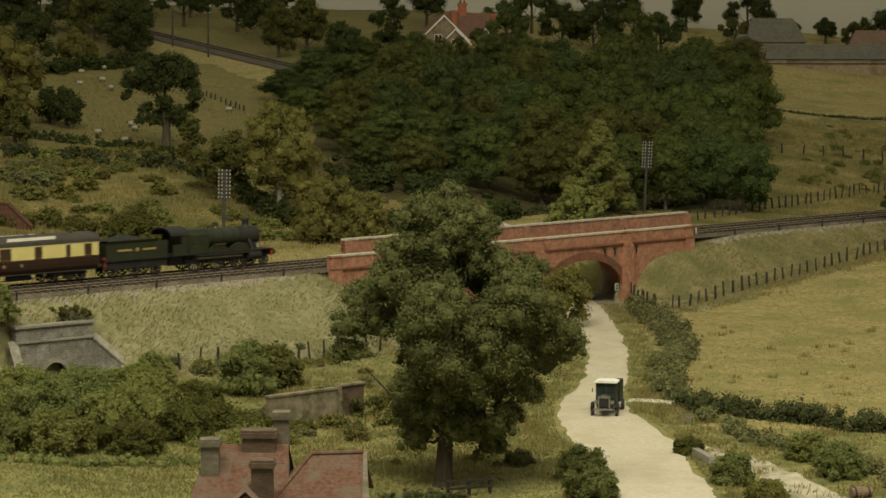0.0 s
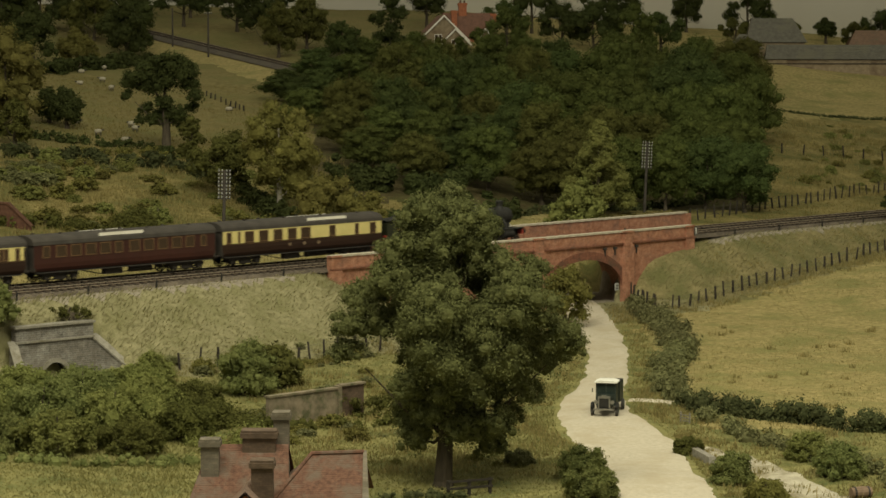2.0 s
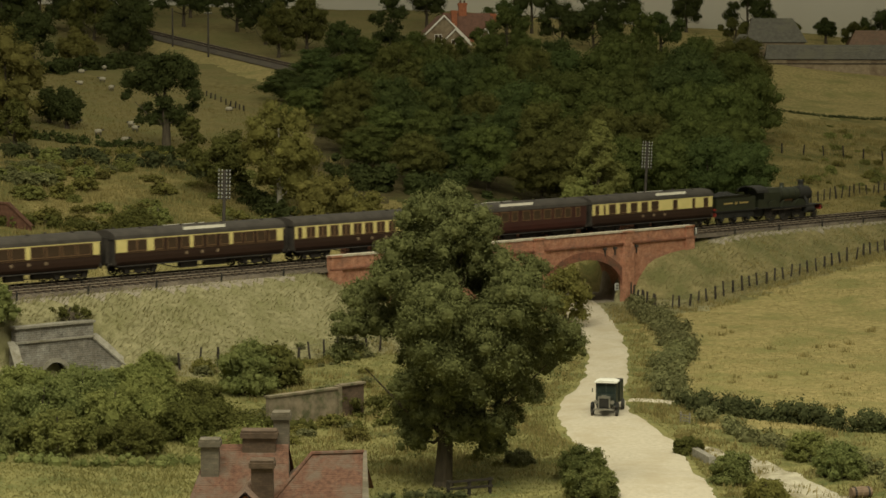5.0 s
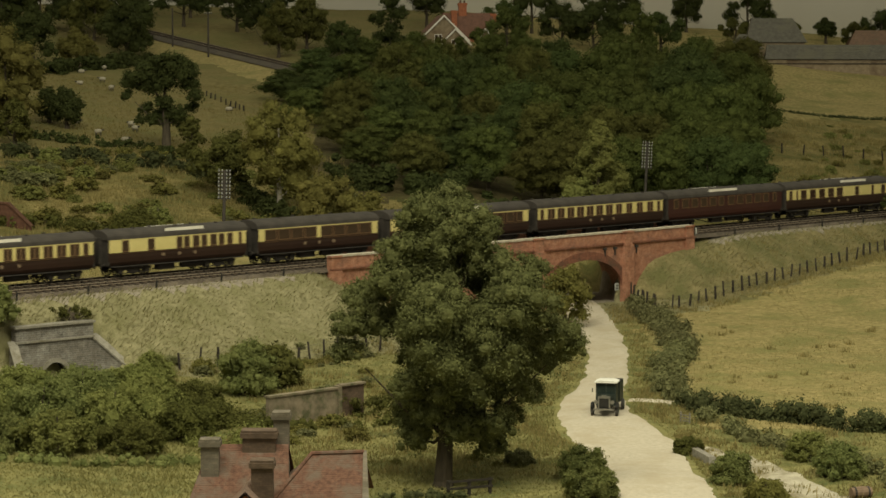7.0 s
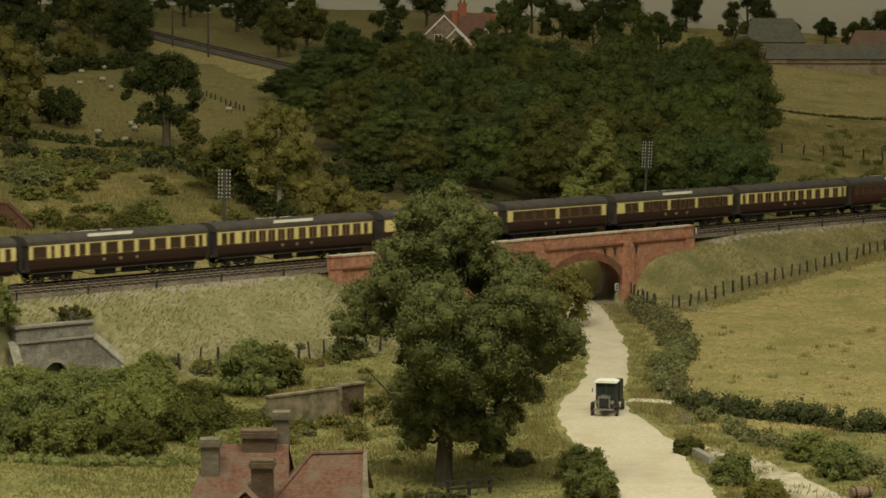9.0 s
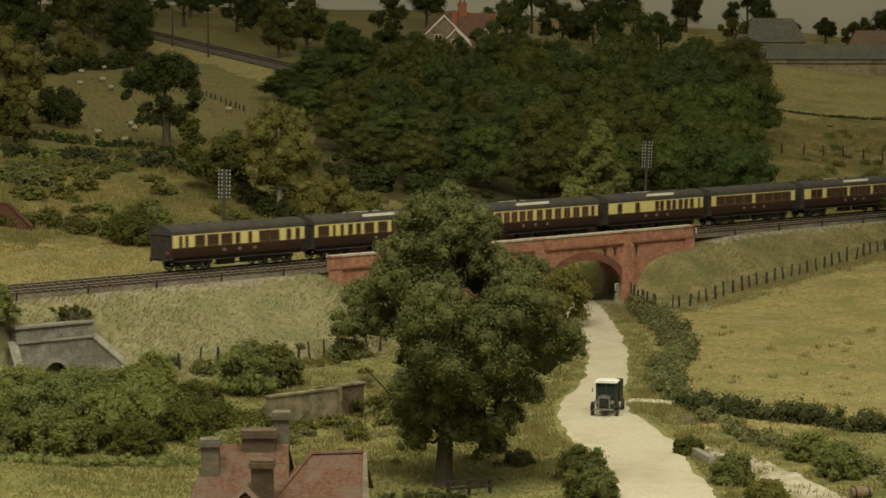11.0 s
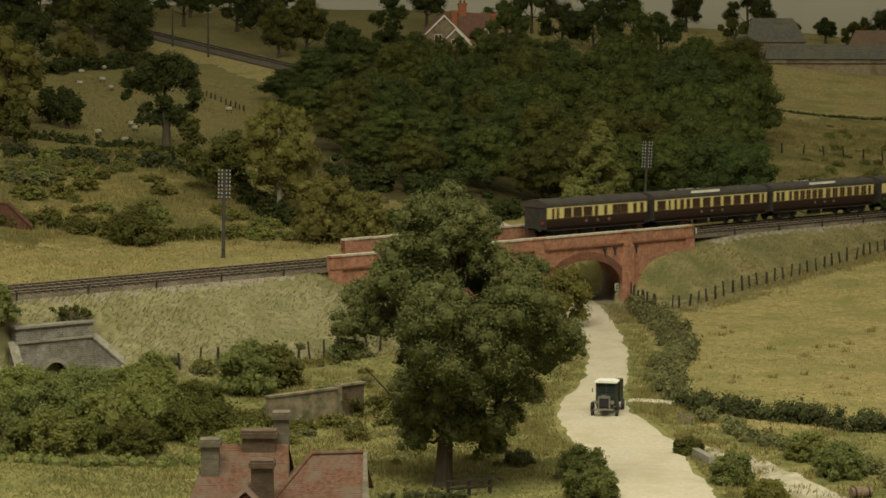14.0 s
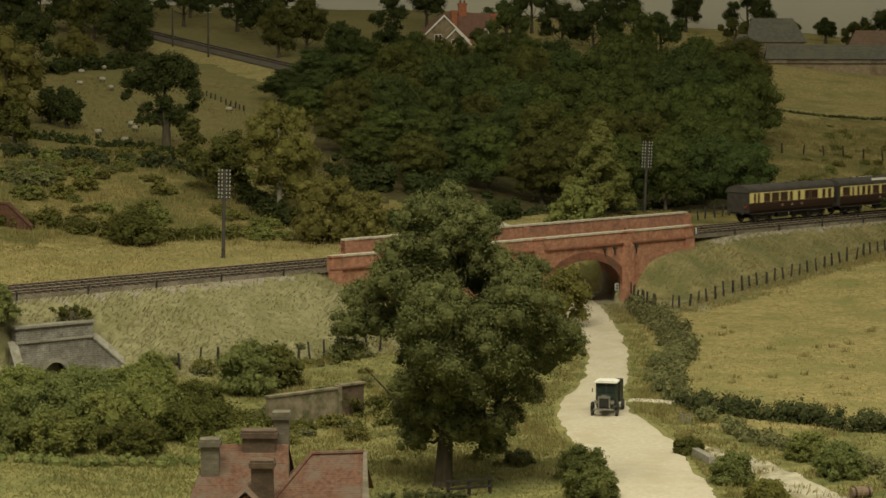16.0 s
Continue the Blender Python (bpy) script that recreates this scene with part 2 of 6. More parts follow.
ROAD = [(25, -60, 3), (19, 60, 3), (14.0, 115, 3), (12.7, 138.4, 2.95), (12.6, 143, 2.75), (12.5, 147.5, 2.6), (12.1, 152.7, 2.95), (11.3, 157, 3.5), (10.9, 160.5, 3.3), (10.2, 166.2, 2.6), (10.4, 171, 2.45), (11.0, 176, 2.0), (12.2, 183, 1.65), (13.1, 196, 1.6), (13.2, 206, 1.85), (12.8, 218, 1.9), (12.6, 226, 2.2), (11.0, 241, 2.0), (6.5, 249, 1.8), (-2, 255, 1.6)]
LANE = [(14.2, 156.5, 0.8), (15.4, 155, 0.8), (16.7, 153.0, 0.8), (18.4, 149.6, 1.0), (19.6, 145.4, 1.3), (20.9, 140.7, 1.5), (21.6, 138, 1.5), (26, 122, 1.5), (40, 90, 1.5)]
PATH = [(11.5, 172.2, 0.8), (14.5, 171.4, 0.6), (17.6, 170.6, 0.5)]
SHEEP = [(-49.7, 342.7, 10, 1), (-47.1, 346.9, 80, 0), (-54.2, 330.3, 200, 0), (-48.2, 330.7, 170, 1), (-45.8, 335.1, 185, 0), (-43.5, 326.8, 60, 0), (-43.6, 296.0, 5, 1), (-39.7, 286.5, 30, 0), (-37.1, 296.0, 150, 0), (-36.1, 291.8, 330, 0), (-27.2, 316.6, 15, 1), (-36.4, 284.9, 0, 1), (-55.5, 338, 40, 0)]

# ---- ground ----
def spaced(lo, a, b, hi, fine):
    """Grid lines, fine from a to b and widening outside."""
    r = list(np.arange(a, b + fine / 2, fine))
    k, st = b, fine
    while k < hi:
        st *= 1.25
        k += st
        r.append(k)
    k, st = a, fine
    while k > lo:
        st *= 1.25
        k -= st
        r.insert(0, k)
    return r


def cover(x, y):
    """What grows there: 0 straw field, 1 bank, 2 rough slope, 3 meadow, 4 cess gravel, 5 pasture."""
    s, u = along(x, y)
    edge = 1.6 * noise.noise((x * 0.6, y * 0.6, 4)) + 1.6 * noise.noise((x * 0.15, y * 0.15, 8)) + 0.8 * noise.noise((x * 1.7, y * 1.7, 6))
    if -6.1 + 0.3 * edge < u < 3.0 and not (24 < s < 78 and u < -4):
        return 4
    if -16 + edge < u <= -4:
        return 1 if s < 66 + 3 * edge else 6
    if u < 0:
        return 0 if x > 17 + edge and y > 160 else 3
    dy = y - (188.3 + 0.979 * (x + 33.7))
    # floor of the wood: darkened litter, shade under the crowns in its colour
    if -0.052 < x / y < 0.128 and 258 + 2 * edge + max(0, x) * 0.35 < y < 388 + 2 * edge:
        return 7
    if dy < 33 + edge * 2:
        return 0 if x < 14 + 2 * edge else 2
    if x < 5:
        return 2 if dy < 88 + 2 * edge else 5
    return 2 if dy < 80 + 2 * edge else 0


def make_ground():
    xs, ys = spaced(-330, -48, 62, 330, 0.8), spaced(-90, 122, 400, 480, 0.8)
    sh = Shape()
    sh.v = [(x, y, land(x, y)) for y in ys for x in xs]
    w = len(xs)
    sh.f = [(j * w + i, j * w + i + 1, (j + 1) * w + i + 1, (j + 1) * w + i) for j in range(len(ys) - 1) for i in range(w - 1)]
    me = bpy.data.meshes.new("ground")
    me.from_pydata([(a * S, b * S, c * S) for a, b, c in sh.v], [], sh.f)
    for m in (M_GRASS, M_BANK, M_ROUGH, M_MEADOW, M_CESS, M_PASTURE, M_BANK2, M_SHADED_LITTER):
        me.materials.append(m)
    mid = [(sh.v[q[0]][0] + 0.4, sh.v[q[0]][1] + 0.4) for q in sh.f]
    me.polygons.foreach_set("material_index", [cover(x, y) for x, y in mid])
    me.shade_smooth()
    tagged(new("ground", me), "undulating model landscape of dry grass fields and banks", "ground", kind="structure")


make_ground()


def ribbon(name, rows, material, label, lift=0.07, rough=0.04):
    """A road of rows (x, y, half width) with uneven edges, laid on the land."""
    sh = Shape()
    n, pts = 11, []
    for (x0, y0, h0), (x1, y1, h1) in zip(rows, rows[1:]):
        steps = max(2, int(math.hypot(x1 - x0, y1 - y0) / 0.7))
        pts += [(x0 + (x1 - x0) * k / steps, y0 + (y1 - y0) * k / steps, h0 + (h1 - h0) * k / steps) for k in range(steps)]
    pts.append(rows[-1])
    sm = [tuple(sum(p[j] for p in pts[max(0, i - 4):i + 5]) / len(pts[max(0, i - 4):i + 5]) for j in range(3)) for i in range(len(pts))]
    for i, (x, y, h) in enumerate(sm):
        a, b = sm[max(0, i - 1)], sm[min(len(sm) - 1, i + 1)]
        d = Vector((b[0] - a[0], b[1] - a[1])).normalized()
        for k in range(n):
            q = (k / (n - 1) * 2 - 1) * h
            if k in (0, n - 1):
                q += 0.5 * noise.noise((x * 0.5, y * 0.5, k)) + 0.12 * noise.noise((x * 2.5, y * 2.5, k))
            px, py = x + d.y * q, y - d.x * q
            sh.v.append((px, py, land(px, py) + (lift if 0 < k < n - 1 else -0.05) + rough * 0.4 * noise.noise((px * 0.9, py * 0.9, 7))))
    sh.f = [(i * n + k, i * n + k + 1, (i + 1) * n + k + 1, (i + 1) * n + k) for i in range(len(sm) - 1) for k in range(n - 1)]
    return solid(name, sh, material, at(0, 0, 0), label, "road", kind="structure", smooth=True)


ribbon("road", ROAD, M_ROAD, "pale chalk road winding down from the railway bridge", 0.10)
ribbon("side_lane", LANE, M_LANE, "rutted pale earth lane joining the chalk road", 0.08, 0.5)
ribbon("field_path", PATH, M_ROAD, "short pale track from the road to the field", 0.08)

# backdrop: plain grey wall of the exhibition room, curved round the layout
def make_backdrop():
    sh = Shape()
    n = 40
    for i in range(n + 1):
        a = radians(-75 + 150 * i / n)
        x, y = 420 * math.sin(a), 90 + 385 * math.cos(a)
        sh.v += [(x, y, -20), (x, y, 160), (x * 1.01, y + 4, 160), (x * 1.01, y + 4, -20)]
    sh.f = [(i * 4 + k, i * 4 + (k + 1) % 4, i * 4 + 4 + (k + 1) % 4, i * 4 + 4 + k) for i in range(n) for k in range(4)]
    solid("backdrop", sh, M_BACK, at(0, 0, 0), "plain pale grey painted wall behind the layout", "wall", kind="structure", smooth=True)


make_backdrop()

# ---- trees and bushes ----
def crown_mesh(name, lobes, count, leaf, material, seed, flat=0.95, droop=0.0):
    """Many small leaf sprays on the skins of overlapping lobes (x, y, z, r), over a dark lumpy heart."""
    rng = np.random.default_rng(seed)
    L = np.array(lobes, float)
    pick = rng.choice(len(L), count, p=L[:, 3] ** 2 / (L[:, 3] ** 2).sum())
    d = rng.normal(size=(count, 3))
    d /= np.linalg.norm(d, axis=1)[:, None]
    d[:, 2] = np.where((d[:, 2] < -0.5) & (rng.random(count) < 0.4), -d[:, 2], d[:, 2])
    # small tufts: the skin of a lobe is itself lumpy
    tuft = 1 + 0.16 * np.sin(d[:, 0] * 9 + pick) * np.sin(d[:, 1] * 9 + pick * 2) + 0.10 * np.sin(d[:, 2] * 14 + pick)
    rad = L[pick, 3] * tuft * (0.64 + 0.50 * rng.random(count) ** 0.9)
    c = L[pick, :3] + d * rad[:, None] * np.array([1, 1, flat])
    n = d + rng.normal(size=(count, 3)) * 0.5 + np.array([0, 0, 0.25])
    n /= np.linalg.norm(n, axis=1)[:, None]
    a = np.cross(n, rng.normal(size=(count, 3)))
    a /= np.linalg.norm(a, axis=1)[:, None]
    a[:, 2] -= droop
    b = np.cross(n, a)
    sz = leaf * (0.5 + 0.9 * rng.random(count))[:, None]
    quad = np.stack([c - a * sz, c + b * sz * 0.55, c + a * sz, c - b * sz * 0.55], 1).reshape(-1, 3)
    verts, faces, k = [], [], 0
    for x, y, z, r in lobes:
        rings, sides = 5, 8
        for i in range(rings + 1):
            th = math.pi * i / rings
            for j in range(sides):
                ph = 6.28319 * j / sides
                q = r * 0.58 * (1 + 0.18 * math.sin(3 * ph + x) * math.sin(2 * th + y))
                verts.append((x + q * math.sin(th) * math.cos(ph), y + q * math.sin(th) * math.sin(ph), z + q * flat * math.cos(th)))
        faces += [(k + i * sides + j, k + i * sides + (j + 1) % sides, k + (i + 1) * sides + (j + 1) % sides, k + (i + 1) * sides + j) for i in range(rings) for j in range(sides)]
        k += (rings + 1) * sides
    allv = np.concatenate([np.array(verts).reshape(-1, 3), quad]) * S
    me = bpy.data.meshes.new(name)
    me.from_pydata(allv.tolist(), [], faces + [(k + 4 * i, k + 4 * i + 1, k + 4 * i + 2, k + 4 * i + 3) for i in range(count)])
    me.materials.append(material)
    return me


def limbs(h, base, lobes, r0, seed, lean=0.0):
    """A tapered trunk with limbs that reach into the lobes."""
    rnd = random.Random(seed)
    sh = Shape()
    top = Vector((lean, 0, h * 0.8))
    mid = Vector((lean * 0.3, 0.15, base))
    sh.tube([(0, 0, -0.3), (0, 0, 0.25), mid, (mid + top) / 2 + Vector((rnd.uniform(-0.3, 0.3), 0, 0)), top], [r0 * 1.6, r0 * 1.1, r0 * 0.85, r0 * 0.5, r0 * 0.12], 9)
    for x, y, z, r in lobes:
        zz = min(max(base * 0.8, z - math.hypot(x, y) * 0.9 - 0.5), h * 0.7)
        st = mid.lerp(top, max(0, min(1, (zz - base) / max(0.1, h * 0.8 - base))))
        en = st.lerp(Vector((x, y, z)), 0.8)
        sh.tube([st, st.lerp(en, 0.5) + Vector((0, 0, -0.12 * (en - st).length + rnd.uniform(-0.2, 0.2))), en], [r0 * 0.34, r0 * 0.2, r0 * 0.05], 6)
    return sh


def crown_lobes(w, d, h0, h1, n, seed, r=None):
    """Lobes spread through an egg-shaped crown of width w, depth d, between the heights h0 and h1."""
    rnd = random.Random(seed)
    out = []
    r = r or min(w, h1 - h0) * 0.24
    for i in range(n):
        z = (i + 0.5) / n
        ring = math.sqrt(max(0.02, 1 - (2 * z - 0.85) ** 2 / 1.35))
        a = i * 2.39996 + rnd.uniform(-0.4, 0.4)
        q = rnd.uniform(0.55, 1.0) * ring if z < 0.9 else 0.2
        rr = r * rnd.uniform(0.75, 1.2)
        out.append((math.cos(a) * q * max(0.1, w / 2 - rr * 0.8), math.sin(a) * q * max(0.1, d / 2 - rr * 0.8), h0 + rr * 0.7 + z * (h1 - h0 - rr * 1.6), rr))
    return out


def make_hedge(name, rows, w, h, material, label, seed, leaf=0.2, count=None):
    """A hedge of uneven lobes along points (x, y)."""
    rnd = random.Random(seed)
    lobes = []
    ox, oy = rows[0]
    oz = land(ox, oy)
    total = 0
    for (x0, y0), (x1, y1) in zip(rows, rows[1:]):
        ln = math.hypot(x1 - x0, y1 - y0)
        total += ln
        for k in range(max(1, int(ln / (w * 0.22)))):
            f = (k + rnd.random() * 0.6) / max(1, int(ln / (w * 0.22)))
            x, y = x0 + (x1 - x0) * f + rnd.uniform(-0.34, 0.34) * w, y0 + (y1 - y0) * f + rnd.uniform(-0.25, 0.25) * w
            r = w * 0.5 * rnd.uniform(0.25, 0.8)
            lobes.append((x - ox, y - oy, land(x, y) - oz + max(0.1, h * rnd.uniform(0.55, 1.05) - r), r))
            if rnd.random() < 0.9:
                lobes.append((x - ox + rnd.uniform(-0.3, 0.3), y - oy, land(x, y) - oz + 0.1, r * 0.8))
    ob = thing(name, at(ox, oy, oz), label, "hedge")
    step = max(4, len(lobes) // (len(rows) - 1) + 1)
    for k in range(0, len(lobes), step):
        part("hedge_section", crown_mesh("hedge_section", lobes[k:k + step], int(total * w * h * 90 * len(lobes[k:k + step]) / len(lobes)), leaf, material, seed + k), None, ob)
    return ob

# ---- the main line ----
def make_track(name, place, s0, s1, label, bed_stone=None, dense=None, foot=(-2.6, -0.62)):
    """Ballast, sleepers, chairs and two rails along x, from s0 to s1."""
    ob = thing(name, place, label, "railway track", kind="structure")
    bed = Shape()
    n = int((s1 - s0) / 1.0)
    prof = [foot, (-1.5, -0.17), (0, -0.16), (1.6, -0.17), (2.5, -0.62)]
    for i in range(n + 1):
        sx = s0 + (s1 - s0) * i / n
        bed.v += [(sx, py + 0.15 * noise.noise((sx * 0.7, py, 1)), pz + 0.04 * noise.noise((sx, py, 2))) for py, pz in prof]
    bed.f = [(i * 5 + k, i * 5 + k + 1, i * 5 + 6 + k, i * 5 + 5 + k) for i in range(n) for k in range(4)]
    part("ballast", bed, bed_stone or M_BALLAST, ob, "grey-brown stone ballast")
    for side in (-1, 1):
        y = side * 0.72
        web = part("rail", Shape().prism([(y - 0.07, -0.16), (y + 0.07, -0.16), (y + 0.025, -0.13), (y + 0.025, -0.04), (y - 0.025, -0.04), (y - 0.025, -0.13)], s0, s1), M_WEB, ob, "rusty steel rail")
        part("rail_head", Shape().prism([(y + 0.025, -0.045), (y + 0.037, -0.035), (y + 0.037, 0), (y - 0.037, 0), (y - 0.037, -0.035), (y - 0.025, -0.045)], s0, s1), M_RAIL, web, "worn bright rail head")
    sl = Shape().box(-0.15, 0.15, -1.35, 1.35, -0.30, -0.11)
    for y in (-0.72, 0.72):
        sl.box(-0.1, 0.1, y - 0.2, y + 0.2, -0.12, -0.07)
        sl.box(-0.07, 0.07, y - 0.12, y + 0.12, -0.07, -0.02)
    me = mesh_of("sleeper", sl, M_SLEEPER)
    lo, hi = dense or (s0, s1)
    far = Shape()
    k = s0 + 0.3
    rnd = random.Random(5)
    while k < s1:
        if lo <= k <= hi:
            part("sleeper", me, None, ob, m=at(k, rnd.uniform(-0.03, 0.03), rnd.uniform(-0.015, 0.01), rnd.uniform(-1, 1)))
        else:
            far.add([(p[0] + k, p[1], p[2]) for p in sl.v], sl.f)
        k += 0.76
    if far.v:
        tagged(part("sleepers", far, M_SLEEPER, ob), kind="stuff")
    return ob


UP_U = -3.55    # the second track of the pair, on the side of the road
make_track("main_line", at(-33.7, 188.3, 0, 44.4), -260, 330, "running track of the double line on dark sleepers", dense=(-8, 135))
make_track("main_line", at(*line(0, UP_U), 0, 44.4), -260, 330, "empty second track of the double line on dark sleepers", dense=(-8, 135), foot=(-1.75, -0.5))


# ---- bridge ----
ARCH_S, ARCH_A, ARCH_SPRING, ARCH_RISE = 60.0, 5.0, -4.3, 2.75
NEAR_U, FAR_U = -5.5, 3.3


def make_bridge():
    ob = thing("road_bridge", at(-33.7, 188.3, 0, 44.4), "red brick skew arch railway bridge with stone copings over the road", "bridge")
    # local x along the line, y behind it; the barrel leans along x as y grows
    lean = (-0.1 * TC + 0.995 * TS) / (0.1 * TS + 0.995 * TC)

    def arc(u, grow=0.0, steps=24):
        o = (u - NEAR_U) * lean
        r = [(ARCH_S + o - (ARCH_A + grow) * math.cos(math.pi * k / steps), u, ARCH_SPRING + (ARCH_RISE + grow) * math.sin(math.pi * k / steps)) for k in range(steps + 1)]
        return [(r[0][0], u, -7.5)] + r + [(r[-1][0], u, -7.5)]

    def face(u0, u1, left, right, top):
        """A spandrel wall with the arch cut through it."""
        sh = Shape()
        inner0, inner1 = arc(u0), arc(u1)
        for inner, u in ((inner0, u0), (inner1, u1)):
            k = len(sh.v)
            n = len(inner)
            for x, y, z in inner:
                sh.v += [(x, y, z), (x, y, top)]
            sh.f += [(k + 2 * i, k + 2 * i + 1, k + 2 * i + 3, k + 2 * i + 2) for i in range(n - 1)]
            k = len(sh.v)
            sh.v += [(left, u, -7.5), (inner[0][0], u, -7.5), (inner[0][0], u, top), (left, u, top), (inner[-1][0], u, -7.5), (right, u, -7.5), (right, u, top), (inner[-1][0], u, top)]
            sh.f += [(k, k + 1, k + 2, k + 3), (k + 4, k + 5, k + 6, k + 7)]
        k = len(sh.v)
        sh.v += [(left, u0, -7.5), (left, u1, -7.5), (left, u1, top), (left, u0, top), (right, u0, -7.5), (right, u1, -7.5), (right, u1, top), (right, u0, top)]
        sh.f += [(k, k + 1, k + 2, k + 3), (k + 4, k + 5, k + 6, k + 7), (k + 3, k + 2, k + 6, k + 7)]
        return sh

    part("near_wall", face(NEAR_U, NEAR_U + 0.5, 28.8, 75.4, -0.25), M_BRICK, ob)
    part("far_wall", face(FAR_U - 0.5, FAR_U, 37.9, 84.8, -0.25), M_BRICK, ob)
    barrel = Shape()
    a, b = arc(NEAR_U + 0.02), arc(FAR_U - 0.02)
    a2, b2 = arc(NEAR_U + 0.5, 0.6), arc(FAR_U - 0.5, 0.6)
    n = len(a)
    barrel.v = a + b + a2 + b2
    barrel.f = [(i, i + 1, n + i + 1, n + i) for i in range(n - 1)] + [(2 * n + i, 2 * n + i + 1, 3 * n + i + 1, 3 * n + i) for i in range(n - 1)]
    part("arch_barrel", barrel, M_BRICK, ob, "brick arch barrel")
    # ring of voussoirs on the near face, two rows
    ring = arc(NEAR_U, 0.0, 40)[1:-1]
    out = arc(NEAR_U, 0.75, 40)[1:-1]
    band = part("arch_ring", Shape().add(arc(NEAR_U - 0.02, 0.02, 40)[1:-1] + arc(NEAR_U - 0.02, 0.73, 40)[1:-1], [(i, i + 1, i + 42, i + 41) for i in range(40)]), M_BRICK2, ob, "darker brick arch ring")
    for i in range(40):
        p, q, r_, s_ = ring[i], ring[i + 1], out[i + 1], out[i]
        g = 0.06
        c = [(p[0] + (q[0] - p[0]) * g, p[2] + (q[2] - p[2]) * g), (q[0], q[2]), (r_[0], r_[2]), (s_[0] + (r_[0] - s_[0]) * g, s_[2] + (r_[2] - s_[2]) * g)]
        part("voussoir", Shape().add([(x, NEAR_U - 0.06, z) for x, z in c] + [(x, NEAR_U + 0.1, z) for x, z in c], [(0, 1, 2, 3), (0, 1, 5, 4), (1, 2, 6, 5), (2, 3, 7, 6), (3, 0, 4, 7)]), M_BRICK2, band)

    def parapet(u, left, right, top, near):
        sign = -1 if near else 1
        w = part("parapet", Shape().box(left, right, u - 0.23, u + 0.23, -0.25, top), M_BRICK, ob)
        x = left
        cop = mesh_of("coping_stone", Shape().box(-0.55, 0.55, -0.32, 0.32, 0, 0.16), M_COPING)
        rnd = random.Random(3)
        while x + 1.12 < right + 0.3:
            part("coping_stone", cop, None, w, m=at(x + 0.58, u, top + rnd.uniform(-0.01, 0.02), rnd.uniform(-0.6, 0.6)))
            x += 1.13
        part("string_course", Shape().box(left - 0.05, right + 0.05, u + sign * 0.34 - 0.13, u + sign * 0.34 + 0.13, -0.36, -0.25), M_BRICK2, ob, "dark projecting string course")

    parapet(NEAR_U + 0.25, 28.8, 75.4, 0.70, True)
    parapet(FAR_U - 0.25, 37.9, 84.8, 1.05, False)
    for s in (29.3, 53.6, 65.6, 74.6):
        out = 0.38 if 50 < s < 70 else 0.16
        p = Shape().box(s - 0.5, s + 0.5, NEAR_U - out, NEAR_U + 0.2, -0.42, 0.70).box(s - 0.62, s + 0.62, NEAR_U - out - 0.12, NEAR_U + 0.2, -7.0, -0.42, top=0.94)
        p.box(s - 0.6, s + 0.6, NEAR_U - out - 0.1, NEAR_U + 0.3, 0.70, 0.84)
        part("pilaster", p, M_BRICK, ob, "brick pilaster")
    board = part("notice_board", Shape().box(63.95, 64.45, NEAR_U - 0.14, NEAR_U - 0.08, -4.6, -3.95), M_WHITE, ob, "small pale enamel notice")
    for k in range(3):
        part("lettering_bar", Shape().box(64.03, 64.37, NEAR_U - 0.155, NEAR_U - 0.14, -4.18 - k * 0.15, -4.12 - k * 0.15), M_IRON, board)
    for s in (38.3, 60.9, 74.5, 84.4):
        part("pilaster", Shape().box(s - 0.4, s + 0.4, FAR_U - 0.58, FAR_U + 0.1, -0.3, 1.05), M_BRICK, ob)
    for s in (62.6, 64.0, 67.0):
        tie = Shape().box(s - 0.22, s + 0.22, NEAR_U - 0.14, NEAR_U + 0.05, -0.78, -0.55).box(s - 0.05, s + 0.05, NEAR_U - 0.12, NEAR_U + 0.05, -1.3, -0.7)
        part("tie_plate", tie, M_IRON, ob, "dark iron tie plate")

M_WHITE = mat("insulator_white", (0.30, 0.30, 0.28), (0.42, 0.42, 0.39), 0.3, 0.4, 0)
make_bridge()

# ---- train ----
M_CHOC = mat("chocolate_paint", (0.022, 0.011, 0.007), (0.037, 0.018, 0.012), 2.0, 0.5, 0, spec=0.3)
M_CREAM = mat("cream_paint", (0.54, 0.45, 0.17), (0.68, 0.58, 0.25), 1.5, 0.5, 0, spec=0.4)
M_LAKE = mat("maroon_paint", (0.034, 0.011, 0.009), (0.056, 0.017, 0.012), 2.0, 0.45, 0, spec=0.4)
M_ROOF = mat("sooty_roof", (0.036, 0.031, 0.027), (0.068, 0.058, 0.05), 1.2, 0.8, 0.01)
M_BOARD = mat("white_board", (0.62, 0.58, 0.50), (0.80, 0.76, 0.68), 0.8, 0.7, 0)
M_UNDER = mat("grimy_underframe", (0.022, 0.019, 0.017), (0.055, 0.046, 0.038), 0.5, 0.85, 0.01)
M_GLASS = mat("window_glass", (0.030, 0.018, 0.014), (0.055, 0.032, 0.022), 1.0, 0.12, 0, spec=0.5)
M_FRAME = mat("window_frame_brown", (0.10, 0.055, 0.028), (0.16, 0.092, 0.046), 0.5, 0.5, 0)
M_LOCO = mat("loco_green", (0.012, 0.014, 0.006), (0.023, 0.027, 0.011), 1.5, 0.5, 0, (0.022, 0.022, 0.014), 1.2, 0.6, spec=0.5)
M_BLACK = mat("smokebox_black", (0.012, 0.012, 0.011), (0.03, 0.028, 0.025), 0.6, 0.6, 0.005)
M_RED = mat("buffer_red", (0.20, 0.028, 0.02), (0.28, 0.042, 0.028), 0.5, 0.5, 0)
